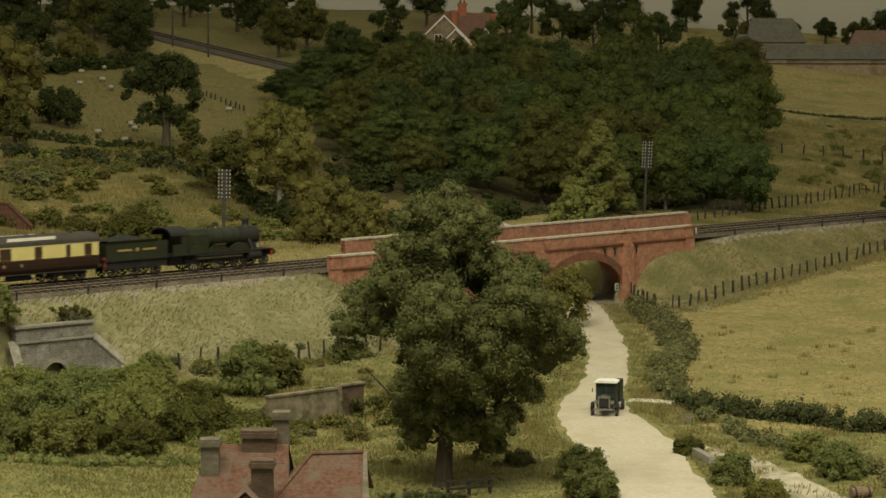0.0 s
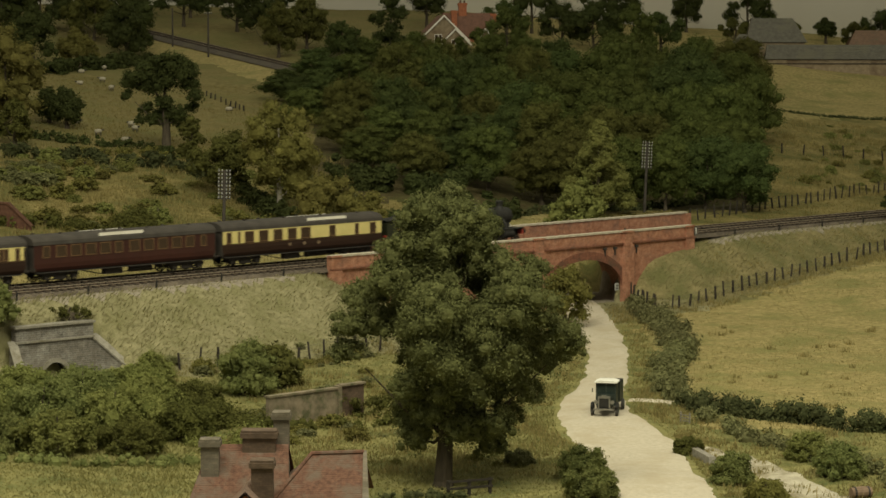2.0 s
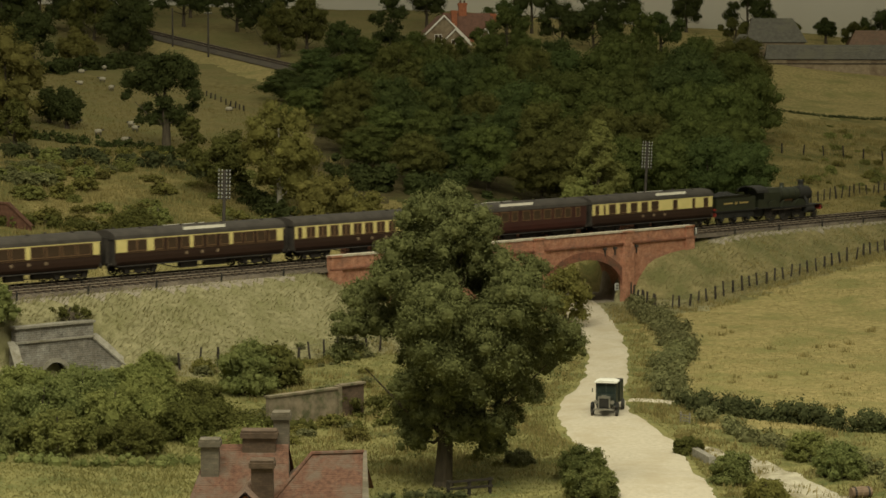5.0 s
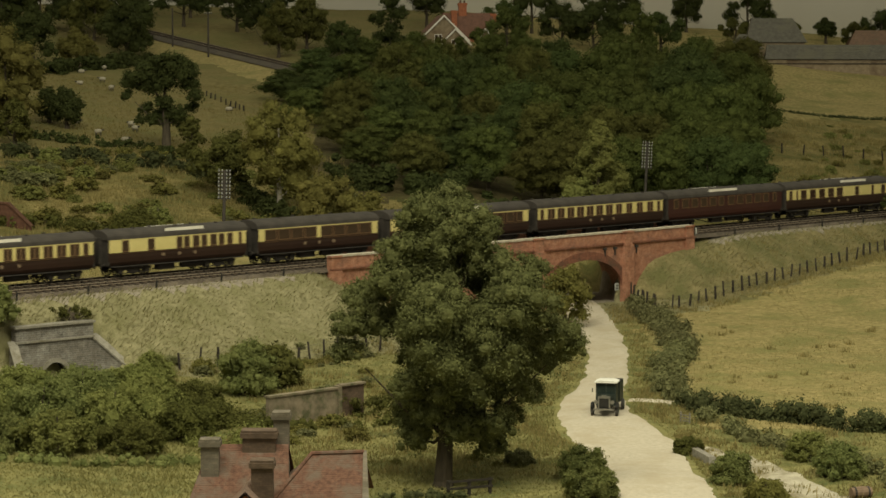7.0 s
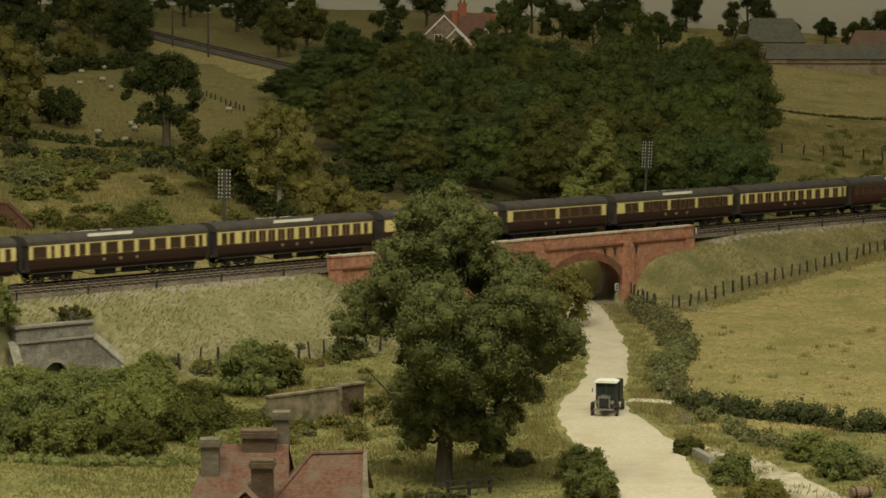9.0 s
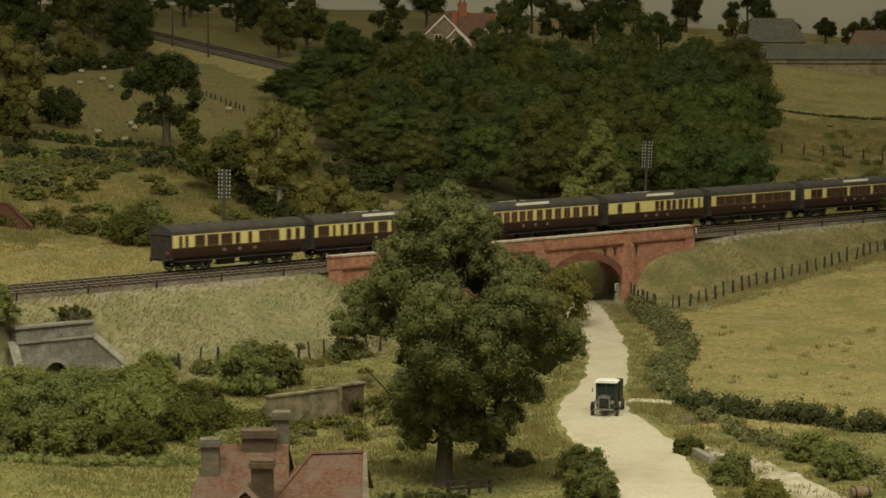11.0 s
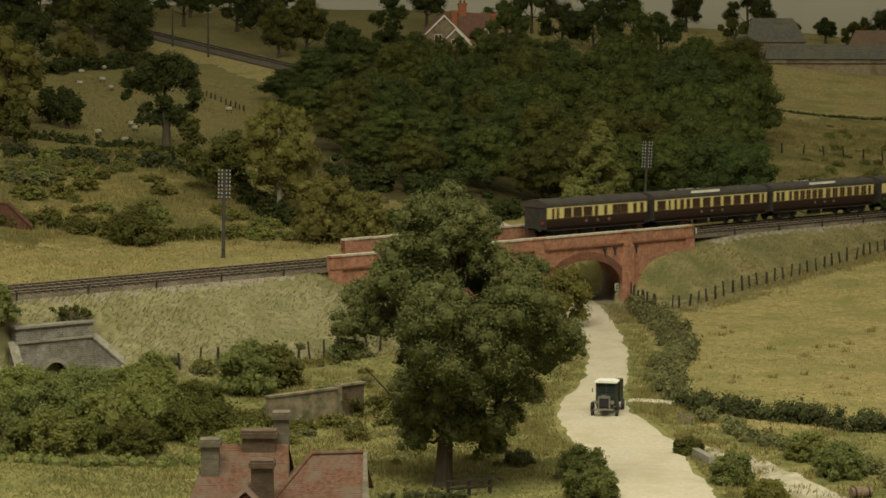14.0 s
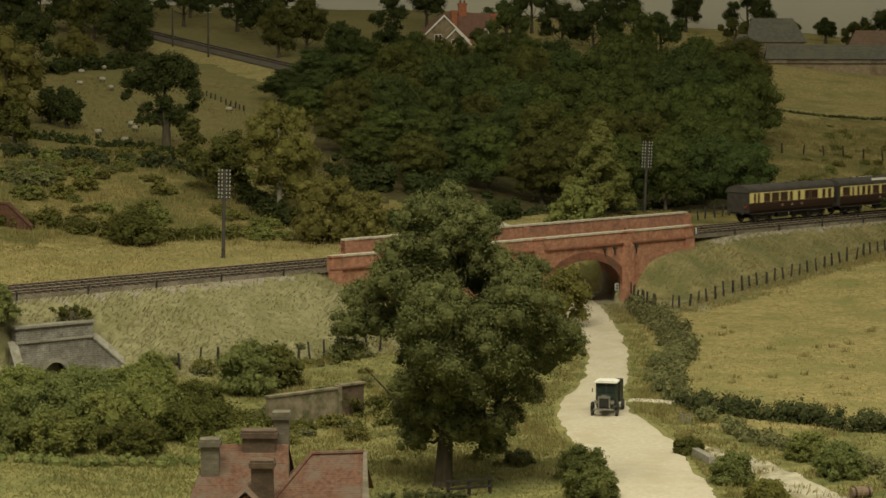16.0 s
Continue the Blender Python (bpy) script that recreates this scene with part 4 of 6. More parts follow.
fence([(20.6, 223.1), (24.1, 226.2), (28.6, 230.6), (33.1, 235.0), (42.1, 244.0), (52, 254)], 1.25, "dark weathered wooden fence post at the bank foot", "fence at the foot of the bank", seed=2)
fence([(17.0, 231.9), (17.6, 227.8), (18.3, 222.5), (18.9, 219.5)], 1.5, "dark leaning wooden fence post beside the bridge", "fence beside the bridge", 2, seed=3, tall=1.25)
fence([(25.6, 256.6), (34.3, 269.5), (43.6, 284.5), (54.2, 301)], 1.75, "dark wooden fence post behind the railway", "fence behind the railway", seed=4, tall=1.05)
fence([(-19.5, 182.3), (-14.2, 186.6), (-11.1, 189.4), (-8.2, 192.6), (-5, 195.6)], 1.6, "dark wooden fence post at the embankment foot", "fence below the embankment", seed=5, tall=1.1)
fence([(-31.2, 327.6), (-28.0, 321.6), (-25.3, 316.3)], 1.6, "rough fence post at the pasture edge", "pasture fence", seed=6, tall=0.6)
fence([(43.5, 319), (52, 322), (60, 324)], 3.0, "rough fence post on the far bank", "far bank fence", 2, seed=7, tall=1.1)
for s in [-2.3 + 6.5 * k for k in range(-2, 5)] + [81.6 + 7 * k for k in range(8)]:
    x, y = line(s, -5.45)
    solid("marker_post", MARK, None, at(x, y, -0.5, 20, 2, 3), "short black lineside marker post", "marker post", "lineside marker posts").scale = (0.62, 0.62, 0.5)


def make_milepost(x, y):
    ob = thing("milepost", at(x, y, land(x, y)), "white-headed black lineside post by the bridge", "milepost")
    part("post", Shape().box(-0.1, 0.1, -0.1, 0.1, -0.2, 0.75), M_POST, ob)
    part("head", Shape().prism([(-0.28, 0.7), (-0.28, 1.15), (-0.12, 1.3), (0.12, 1.3), (0.28, 1.15), (0.28, 0.7)], -0.06, 0.06), M_WHITE, ob, "white painted head")


make_milepost(*line(76.4, -4.9))


def make_pole(x, y, h, arms, rz, lean, near=True):
    ob = thing("telegraph_pole", at(x, y, land(x, y), rz, 0, lean), "dark telegraph pole with many insulator arms" if arms else "plain dark wooden pole beside the branch line", "telegraph pole", "telegraph poles")
    part("pole", Shape().tube([(0, 0, -0.5), (0, 0, h * 0.5), (0, 0, h)], [0.17, 0.145, 0.11], 10), M_POLE, ob)
    ins = mesh_of("insulator", Shape().tube([(0, 0, 0), (0, 0, 0.06), (0, 0, 0.14), (0, 0, 0.17)], [0.03, 0.06, 0.055, 0.02], 8), M_WHITE)
    for k in range(arms):
        z = h - 0.15 - k * 0.33
        a = part("crossarm", Shape().box(-0.55, 0.55, -0.05, 0.05, z - 0.05, z + 0.05), M_POLE, ob)
        for q in (-0.48, -0.2, 0.2, 0.48):
            part("insulator", ins, None, a, "white porcelain insulator", m=at(q, 0, z + 0.05))


make_pole(-19.0, 214.1, 7.6, 8, 0, 1.3)
make_pole(21.6, 266, 7.5, 9, 0, 2.2)
make_pole(-41.6, 384, 7.0, 0, 0, 0)
make_pole(-34.8, 370, 7.2, 1, 0, 0)

# ---- culvert in the left bank ----
M_STONE = brick_mat("grey_stone", (0.115, 0.103, 0.09), (0.21, 0.195, 0.175), (1.35, 1.35, 1.35), (0.27, 0.26, 0.24), 1.7)
# near-black: the shade of the culvert's depth is put into the colour
M_VOID = mat("void_dark_lining", (0.015, 0.013, 0.011), (0.03, 0.026, 0.022), 0.5, 0.95, 0.05)


def make_culvert():
    ob = thing("culvert_portal", at(-28.6, 181.0, -5.95, 42), "weathered grey stone culvert portal with sloping wing walls", "culvert")
    a, n, hw, top = 1.0, 16, 3.35, 3.85
    arc = [(-a * math.cos(math.pi * k / n), 0.15 + a * math.sin(math.pi * k / n)) for k in range(n + 1)]
    inner = [(-a, -1.2)] + arc + [(a, -1.2)]
    sh = Shape()
    for y in (-0.3, 0.3):
        k = len(sh.v)
        for x, z in inner:
            sh.v += [(x, y, z), (x, y, top)]
        sh.f += [(k + 2 * i, k + 2 * i + 1, k + 2 * i + 3, k + 2 * i + 2) for i in range(len(inner) - 1)]
        for sx in (-1, 1):
            k = len(sh.v)
            sh.v += [(sx * a, y, -1.2), (sx * hw, y, -1.2), (sx * hw, y, top), (sx * a, y, top)]
            sh.f += [(k, k + 1, k + 2, k + 3)]
    for sx in (-1, 1):
        sh.add([(sx * hw, -0.3, -1.2), (sx * hw, 0.3, -1.2), (sx * hw, 0.3, top), (sx * hw, -0.3, top)], [(0, 1, 2, 3)])
    part("headwall", sh, M_STONE, ob)
    part("string_course", Shape().box(-hw - 0.05, hw + 0.05, -0.44, -0.26, 2.75, 2.9), M_STONE2, ob, "projecting stone course")
    part("coping", Shape().box(-hw - 0.1, hw + 0.1, -0.48, 0.48, top, top + 0.16), M_STONE2, ob, "pale stone coping")
    lin = Shape()
    lin.v = [(x, y, z) for y in (-0.28, 3.5) for x, z in inner]
    m = len(inner)
    lin.f = [(i, i + 1, m + i + 1, m + i) for i in range(m - 1)] + [tuple(range(m, 2 * m))]
    part("lining", lin, M_VOID, ob, "tunnel lining coloured dark as unlit depth")
    for i in range(n):
        (x0, z0), (x1, z1) = arc[i], arc[i + 1]
        g = 1.34
        v = Shape().add([(x0, -0.36, z0), (x1, -0.36, z1), (x1 * g, -0.36, 0.15 + (z1 - 0.15) * g), (x0 * g, -0.36, 0.15 + (z0 - 0.15) * g), (x0, -0.1, z0), (x1, -0.1, z1), (x1 * g, -0.1, 0.15 + (z1 - 0.15) * g), (x0 * g, -0.1, 0.15 + (z0 - 0.15) * g)],
                        [(0, 1, 2, 3), (0, 1, 5, 4), (1, 2, 6, 5), (2, 3, 7, 6), (3, 0, 4, 7)])
        part("voussoir", v, M_STONE2, ob)
    for sx in (-1, 1):
        w = Shape()
        p = [(sx * (hw - 0.1), -0.1, 2.8), (sx * (hw + 1.2), -3.6, 0.3), (sx * (hw + 1.2), -3.6, -1.2), (sx * (hw - 0.1), -0.1, -1.2)]
        q = [(x + sx * 0.5, y + 0.1, z) for x, y, z in p]
        w.add(p + q, [(0, 1, 2, 3), (7, 6, 5, 4), (0, 1, 5, 4), (1, 2, 6, 5), (2, 3, 7, 6), (3, 0, 4, 7)])
        wall = part("wing_wall", w, M_STONE, ob)
        p = [(sx * (hw - 0.2), -0.12, 2.82), (sx * (hw + 1.12), -3.7, 0.3)]
        c = Shape().add(p + [(x + sx * 0.7, y + 0.12, z) for x, y, z in p] + [(x, y, z + 0.16) for x, y, z in p] + [(x + sx * 0.7, y + 0.12, z + 0.16) for x, y, z in p], [(0, 1, 3, 2), (4, 5, 7, 6), (0, 1, 5, 4), (2, 3, 7, 6), (0, 2, 6, 4), (1, 3, 7, 5)])
        part("wing_coping", c, M_STONE2, wall)


M_STONE2 = mat("pale_stone", (0.18, 0.165, 0.135), (0.32, 0.295, 0.25), 0.35, 0.95, 0.04, (0.17, 0.15, 0.11), 0.9, 0.58)
make_culvert()


# ---- old garden wall ----
M_CHIM = brick_mat("sooty_brick", (0.085, 0.06, 0.043), (0.15, 0.105, 0.076), (0.8, 0.75, 0.68), (0.08, 0.055, 0.04))
M_RENDER = mat("stained_wall", (0.14, 0.112, 0.078), (0.29, 0.235, 0.165), 0.8, 0.95, 0.04, (0.095, 0.095, 0.05), 1.0, 0.53)


def make_wall():
    ob = thing("garden_wall", at(-11.5, 161.2, -6.5, 43), "stained old buff brick boundary wall with ivy", "wall")
    part("wall_panel", Shape().box(0, 5.9, -0.15, 0.15, -0.4, 2.0, top=0.999), M_RENDER, ob)
    part("wall_panel", Shape().box(6.2, 8.3, -0.1, 0.2, -0.4, 2.15), M_CHIM, ob, "red-brown brick end of the wall")
    part("pier", Shape().box(5.9, 6.2, -0.3, 0.25, -0.4, 2.2), M_RENDER, ob)
    for x0, x1, z in ((-0.05, 5.9, 2.0), (6.2, 8.35, 2.15)):
        part("coping", Shape().box(x0, x1, -0.24, 0.26, z, z + 0.13), M_RENDER, ob)


make_wall()


# ---- foreground cottage: only its roofs and chimneys show ----
M_TILE = mat("red_roof_tile", (0.07, 0.036, 0.024), (0.165, 0.082, 0.055), 0.22, 0.9, 0.05, (0.125, 0.09, 0.068), 0.9, 0.54)
M_CHIM2 = brick_mat("grey_brick", (0.125, 0.108, 0.085), (0.195, 0.17, 0.135), (0.8, 0.78, 0.7), (0.11, 0.095, 0.07))
M_WALLB = brick_mat("cottage_brick", (0.24, 0.10, 0.06), (0.34, 0.15, 0.09), (0.8, 0.75, 0.68), (0.17, 0.09, 0.06))


def tile_slope(p0, p1, p2, p3, ob, rows, name="roof_slope", material=None):
    """A tiled slope from eaves p0-p1 up to ridge p3-p2, in overlapping courses."""
    p0, p1, p2, p3 = [Vector(p) for p in (p0, p1, p2, p3)]
    n = (p1 - p0).cross(p3 - p0).normalized()
    if n.z < 0:
        n = -n
    sh = Shape()
    rows *= 2
    for k in range(rows):
        for f, up in ((k / rows, 0.035), ((k + 1) / rows, 0.01)):
            sh.v += [p0.lerp(p3, f) + n * up * 0.3, p1.lerp(p2, f) + n * up * 0.3]
    m = len(sh.v) // 2
    sh.f = [(2 * i, 2 * i + 1, 2 * i + 3, 2 * i + 2) for i in range(m - 1)]
    sh.v += [p0 - n * 0.08, p1 - n * 0.08, p2 - n * 0.08, p3 - n * 0.08]
    b = 2 * m
    sh.f += [(b, b + 1, b + 2, b + 3), (0, 1, b + 1, b), (b - 2, b - 1, b + 2, b + 3)]
    return part(name, sh, material or M_TILE, ob)


def chimney(ob, x, y, z0, z1, w, d, material, pots=0):
    c = part("chimney", Shape().box(x - w / 2, x + w / 2, y - d / 2, y + d / 2, z0, z1 - 0.35), material, ob)
    part("chimney_cap", Shape().box(x - w / 2 - 0.1, x + w / 2 + 0.1, y - d / 2 - 0.1, y + d / 2 + 0.1, z1 - 0.36, z1 - 0.12).box(x - w / 2 - 0.05, x + w / 2 + 0.05, y - d / 2 - 0.05, y + d / 2 + 0.05, z1 - 0.12, z1), material, c)
    for k in range(pots):
        part("chimney_pot", Shape().tube([(x - w / 4 + k * w / 2, y, z1), (x - w / 4 + k * w / 2, y, z1 + 0.45)], [0.16, 0.13], 10), M_TILE, c)


def make_cottage():
    # local x to the right, y away from the road side
    ob = thing("cottage", at(-7.83, 118, -7.2, 0), "old red-tiled cottage with tall sooty brick chimneys", "house")
    part("wall", Shape().box(-3.9, -0.4, -2.4, 3.2, -0.3, 4.6), M_WALLB, ob)
    part("wall", Shape().box(-0.4, 3.75, -3.0, 3.2, -0.3, 4.3), M_WALLB, ob)
    # left range
    tile_slope((-4.2, -2.7, 4.45), (0.6, -2.7, 4.45), (0.4, 0.4, 6.85), (-3.4, 0.4, 6.85), ob, 14)
    tile_slope((0.6, 3.5, 4.45), (-4.2, 3.5, 4.45), (-3.4, 0.4, 6.85), (0.4, 0.4, 6.85), ob, 14)
    tile_slope((-4.2, 3.5, 4.45), (-4.2, -2.7, 4.45), (-3.4, 0.35, 6.85), (-3.4, 0.45, 6.85), ob, 14)
    # hipped right wing
    tile_slope((-0.6, -3.3, 4.2), (4.4, -3.3, 4.2), (4.0, 0, 6.5), (1.55, 0, 6.42), ob, 14)
    tile_slope((4.4, 3.5, 4.2), (-0.6, 3.5, 4.2), (1.55, 0, 6.42), (4.0, 0, 6.5), ob, 14)
    tile_slope((-0.6, 3.5, 4.2), (-0.6, -3.3, 4.2), (1.55, -0.05, 6.42), (1.55, 0.05, 6.42), ob, 14, material=M_TILE2)
    part("gable_wall", Shape().add([(3.95, -3.2, 4.2), (3.95, 3.4, 4.2), (3.95, 0, 6.4), (3.75, -3.2, 4.2), (3.75, 3.4, 4.2), (3.75, 0, 6.4)], [(0, 1, 2), (3, 4, 5), (0, 2, 5, 3), (1, 2, 5, 4), (0, 1, 4, 3)]), M_WALLB, ob)
    part("verge", Shape().add([(4.05, -3.35, 4.12), (4.4, -3.35, 4.12), (4.0, 0, 6.5), (4.17, 0, 6.5), (4.05, -3.35, 4.3), (4.4, -3.35, 4.3), (4.0, 0, 6.62), (4.17, 0, 6.62)], [(0, 1, 3, 2), (4, 5, 7, 6), (0, 1, 5, 4), (1, 3, 7, 5), (0, 2, 6, 4), (2, 3, 7, 6)]), M_CHIM2, ob, "grey verge")
    part("ridge", Shape().tube([(1.5, 0, 6.46), (4.05, 0, 6.54)], [0.12, 0.12], 8), M_TILE, ob, "red ridge tiles")
    part("hip_ridge", Shape().tube([(1.52, 0, 6.46), (-0.62, -3.3, 4.24)], [0.1, 0.1], 8), M_TILE, ob, "red hip tiles")
    # small gable towards the viewer
    part("gable_wall", Shape().add([(x, y, z) for y in (-2.3, -4.6) for x, z in ((-2.8, -0.3), (-2.8, 3.9), (-1.3, 5.3), (0.2, 3.9), (0.2, -0.3))], [(0, 1, 2, 3, 4), (5, 6, 7, 8, 9), (0, 1, 6, 5), (3, 4, 9, 8)]), M_WALLB, ob)
    tile_slope((-3.05, -4.8, 3.75), (-3.05, -0.8, 3.75), (-1.3, -0.8, 5.5), (-1.3, -4.8, 5.5), ob, 10, material=M_TILE2)
    tile_slope((0.45, -0.8, 3.75), (0.45, -4.8, 3.75), (-1.3, -4.8, 5.5), (-1.3, -0.8, 5.5), ob, 10, material=M_TILE2)
    chimney(ob, -3.25, -0.9, 3.6, 7.36, 0.85, 0.75, M_CHIM2)
    chimney(ob, -1.0, 0.4, 4.6, 7.57, 1.58, 0.9, M_CHIM)
    chimney(ob, 0.0, 1.4, 4.6, 8.3, 0.75, 0.8, M_CHIM2)
    chimney(ob, -0.62, -3.0, 3.6, 6.72, 1.0, 0.9, M_CHIM)


M_TILE2 = mat("faded_roof_tile", (0.10, 0.066, 0.05), (0.205, 0.14, 0.108), 0.22, 0.9, 0.05, (0.21, 0.12, 0.075), 0.9, 0.57)
make_cottage()


# ---- lorry on the road ----
M_LORRY = mat("dark_green_paint", (0.016, 0.022, 0.018), (0.034, 0.044, 0.036), 0.6, 0.4, 0, spec=0.5)
M_CANVAS = mat("pale_roof", (0.62, 0.60, 0.54), (0.78, 0.76, 0.70), 0.6, 0.8, 0)
M_NICKEL = mat("nickel", (0.26, 0.255, 0.235), (0.40, 0.39, 0.36), 0.3, 0.3, 0, metal=0.8)
M_SCREEN = mat("dark_windscreen", (0.016, 0.024, 0.022), (0.028, 0.038, 0.034), 0.5, 0.1, 0, spec=0.5)
M_TYRE = mat("tyre_rubber", (0.03, 0.028, 0.026), (0.07, 0.065, 0.058), 0.2, 0.85, 0)


def make_lorry(m, size):
    """A 1920s covered lorry; -y is its front."""
    ob = thing("lorry", m, "vintage dark green lorry with a cream cab roof", "lorry")
    ob.scale = (size, size, size)
    part("chassis", Shape().box(-0.42, 0.42, -2.2, 2.6, 0.52, 0.68), M_BLACK, ob)
    bon = Shape().add([(x, y, z) for y, w, h in ((-2.0, 0.40, 1.45), (-0.95, 0.52, 1.58)) for x, z in ((-w, 0.68), (-w, h - 0.2), (-w * 0.6, h), (w * 0.6, h), (w, h - 0.2), (w, 0.68))], [(0, 1, 7, 6), (1, 2, 8, 7), (2, 3, 9, 8), (3, 4, 10, 9), (4, 5, 11, 10), (0, 1, 2, 3, 4, 5), (6, 7, 8, 9, 10, 11)])
    part("bonnet", bon, M_LORRY, ob)
    rad = part("radiator", Shape().box(-0.36, 0.36, -2.1, -2.0, 0.72, 1.42), M_BLACK, ob)
    part("radiator_shell", Shape().box(-0.46, -0.36, -2.14, -1.98, 0.62, 1.46).box(0.36, 0.46, -2.14, -1.98, 0.62, 1.46).prism([(-2.14, 1.40), (-2.14, 1.55), (-1.98, 1.55), (-1.98, 1.40)], -0.46, 0.46).box(-0.2, 0.2, -2.13, -1.99, 1.55, 1.64), M_NICKEL, rad, "bright nickel radiator shell")
    part("bumper", Shape().box(-0.75, 0.75, -2.36, -2.26, 0.55, 0.66), M_NICKEL, ob)
    cab = part("cab", Shape().box(-0.77, 0.77, -0.95, -0.77, 0.68, 1.55).box(-0.77, -0.71, -0.77, 0.35, 0.68, 2.42).box(0.71, 0.77, -0.77, 0.35, 0.68, 2.42).box(-0.71, 0.71, 0.28, 0.35, 0.68, 2.42).box(-0.77, -0.68, -0.95, -0.85, 1.55, 2.42).box(0.68, 0.77, -0.95, -0.85, 1.55, 2.42).box(-0.04, 0.04, -0.94, -0.77, 1.55, 2.42).box(-0.68, 0.68, -0.95, -0.87, 2.28, 2.42).box(-0.71, 0.71, -0.6, 0.28, 0.68, 1.1), M_LORRY, ob)
    part("windscreen", Shape().box(-0.68, 0.68, -0.92, -0.905, 1.56, 2.28), M_SCREEN, cab)
    part("cab_roof", Shape().prism([(-0.86, 2.40), (-0.86, 2.47), (-0.5, 2.57), (0.5, 2.57), (0.86, 2.47), (0.86, 2.40)], -1.12, 0.45), M_CANVAS, cab, "cream cab roof", m=at(0, 0, 0, 90))
    part("load_body", Shape().box(-0.86, 0.86, 0.5, 2.7, 0.75, 2.2), M_LORRY, ob)
    part("tilt_frame", Shape().box(-0.84, 0.84, 0.55, 2.65, 2.2, 2.27), M_BLACK, ob)
    tyre = mesh_of("tyre", Shape().tube([(-0.10, 0, 0), (-0.09, 0, 0), (0.09, 0, 0), (0.10, 0, 0)], [0.36, 0.42, 0.42, 0.36], 20), M_TYRE)
    rim = mesh_of("rim", Shape().tube([(-0.12, 0, 0), (0.12, 0, 0)], [0.27, 0.27], 16), M_LORRY)
    for y in (-1.6, 1.9):
        for x in (-0.92, 0.92):
            w = new("wheel")
            w.parent = ob
            w.matrix_basis = at(x, y, 0.42)
            part("tyre", tyre, None, w)
            part("rim", rim, None, w)
            if y < 0:
                part("mudguard", Shape().tube([(x, y + 0.52 * math.cos(a), 0.45 + 0.52 * math.sin(a)) for a in (0.1, 0.6, 1.1, 1.6, 2.1, 2.7)], [0.12] * 6, 6), M_BLACK, ob)
    for x in (-0.62, 0.62):
        part("headlamp", Shape().tube([(x, -2.15, 1.12), (x, -2.0, 1.12), (x, -1.9, 1.12)], [0.15, 0.14, 0.05], 12), M_NICKEL, ob)
    part("mirror", Shape().box(-1.06, -0.98, -0.95, -0.9, 1.7, 1.95), M_NICKEL, ob)


make_lorry(at(11.1, 166.2, land(11.1, 166.2) + 0.06, -11), 0.9)


# ---- far house and farm ----
M_LIMEW = mat("buff_wall", (0.19, 0.145, 0.095), (0.31, 0.245, 0.165), 0.6, 0.95, 0.04, (0.16, 0.115, 0.075), 2.0, 0.55)
M_BARGE = mat("white_bargeboard", (0.62, 0.58, 0.52), (0.76, 0.72, 0.66), 0.8, 0.8, 0)
M_SLATE = mat("grey_slate", (0.082, 0.076, 0.062), (0.14, 0.13, 0.108), 0.6, 0.7, 0.02, (0.13, 0.12, 0.09), 3.0, 0.55)
M_ORANGE = brick_mat("orange_brick", (0.30, 0.105, 0.055), (0.40, 0.155, 0.085), (0.8, 0.75, 0.68), (0.3, 0.12, 0.07))
M_TILE3 = mat("dark_red_tile", (0.12, 0.062, 0.045), (0.20, 0.105, 0.075), 0.8, 0.85, 0.03, (0.14, 0.07, 0.045), 1.6, 0.56)
M_DULLT = mat("dull_tile_roof", (0.125, 0.08, 0.056), (0.19, 0.12, 0.083), 0.8, 0.85, 0.03, (0.13, 0.10, 0.07), 2.0, 0.58)


def gable(ob, x, y0, y1, w, eaves, ridge, roof, barge=True):
    """A gabled wing along y with its front at y0."""
    part("wall", Shape().add([(x + q, y, z) for y in (y0, y1) for q, z in ((-w / 2, -1.5), (-w / 2, eaves), (0, ridge), (w / 2, eaves), (w / 2, -1.5))], [(0, 1, 2, 3, 4), (5, 6, 7, 8, 9), (0, 1, 6, 5), (3, 4, 9, 8), (1, 2, 7, 6), (2, 3, 8, 7)]), M_LIMEW, ob)
    o = 0.35
    k = (ridge - eaves) / (w / 2)
    tile_slope((x - w / 2 - o, y0 - 0.3, eaves - o * k), (x - w / 2 - o, y1, eaves - o * k), (x, y1, ridge), (x, y0 - 0.3, ridge), ob, 12, material=roof)
    tile_slope((x + w / 2 + o, y1, eaves - o * k), (x + w / 2 + o, y0 - 0.3, eaves - o * k), (x, y0 - 0.3, ridge), (x, y1, ridge), ob, 12, material=roof)
    if barge:
        for sx in (-1, 1):
            sh = Shape()
            a, b = Vector((x, y0 - 0.42, ridge + 0.12)), Vector((x + sx * (w / 2 + o + 0.1), y0 - 0.42, eaves - o * k))
            dn = Vector((0, 0, -0.34))
            sh.add([a, b, b + dn, a + dn] + [p + Vector((0, 0.12, 0)) for p in (a, b, b + dn, a + dn)], [(0, 1, 2, 3), (4, 5, 6, 7), (0, 1, 5, 4), (2, 3, 7, 6), (1, 2, 6, 5)])
            part("bargeboard", sh, M_BARGE, ob, "white painted bargeboard")


def window(ob, x, y, z, w, h):
    wn = part("window", Shape().box(x - w / 2, x + w / 2, y - 0.05, y + 0.02, z, z + h), M_BARGE, ob)
    for a in (-1, 1):
        part("pane", Shape().box(x + a * w / 4 - w / 5, x + a * w / 4 + w / 5, y - 0.06, y - 0.03, z + 0.08, z + h - 0.08), M_GLASS, wn)


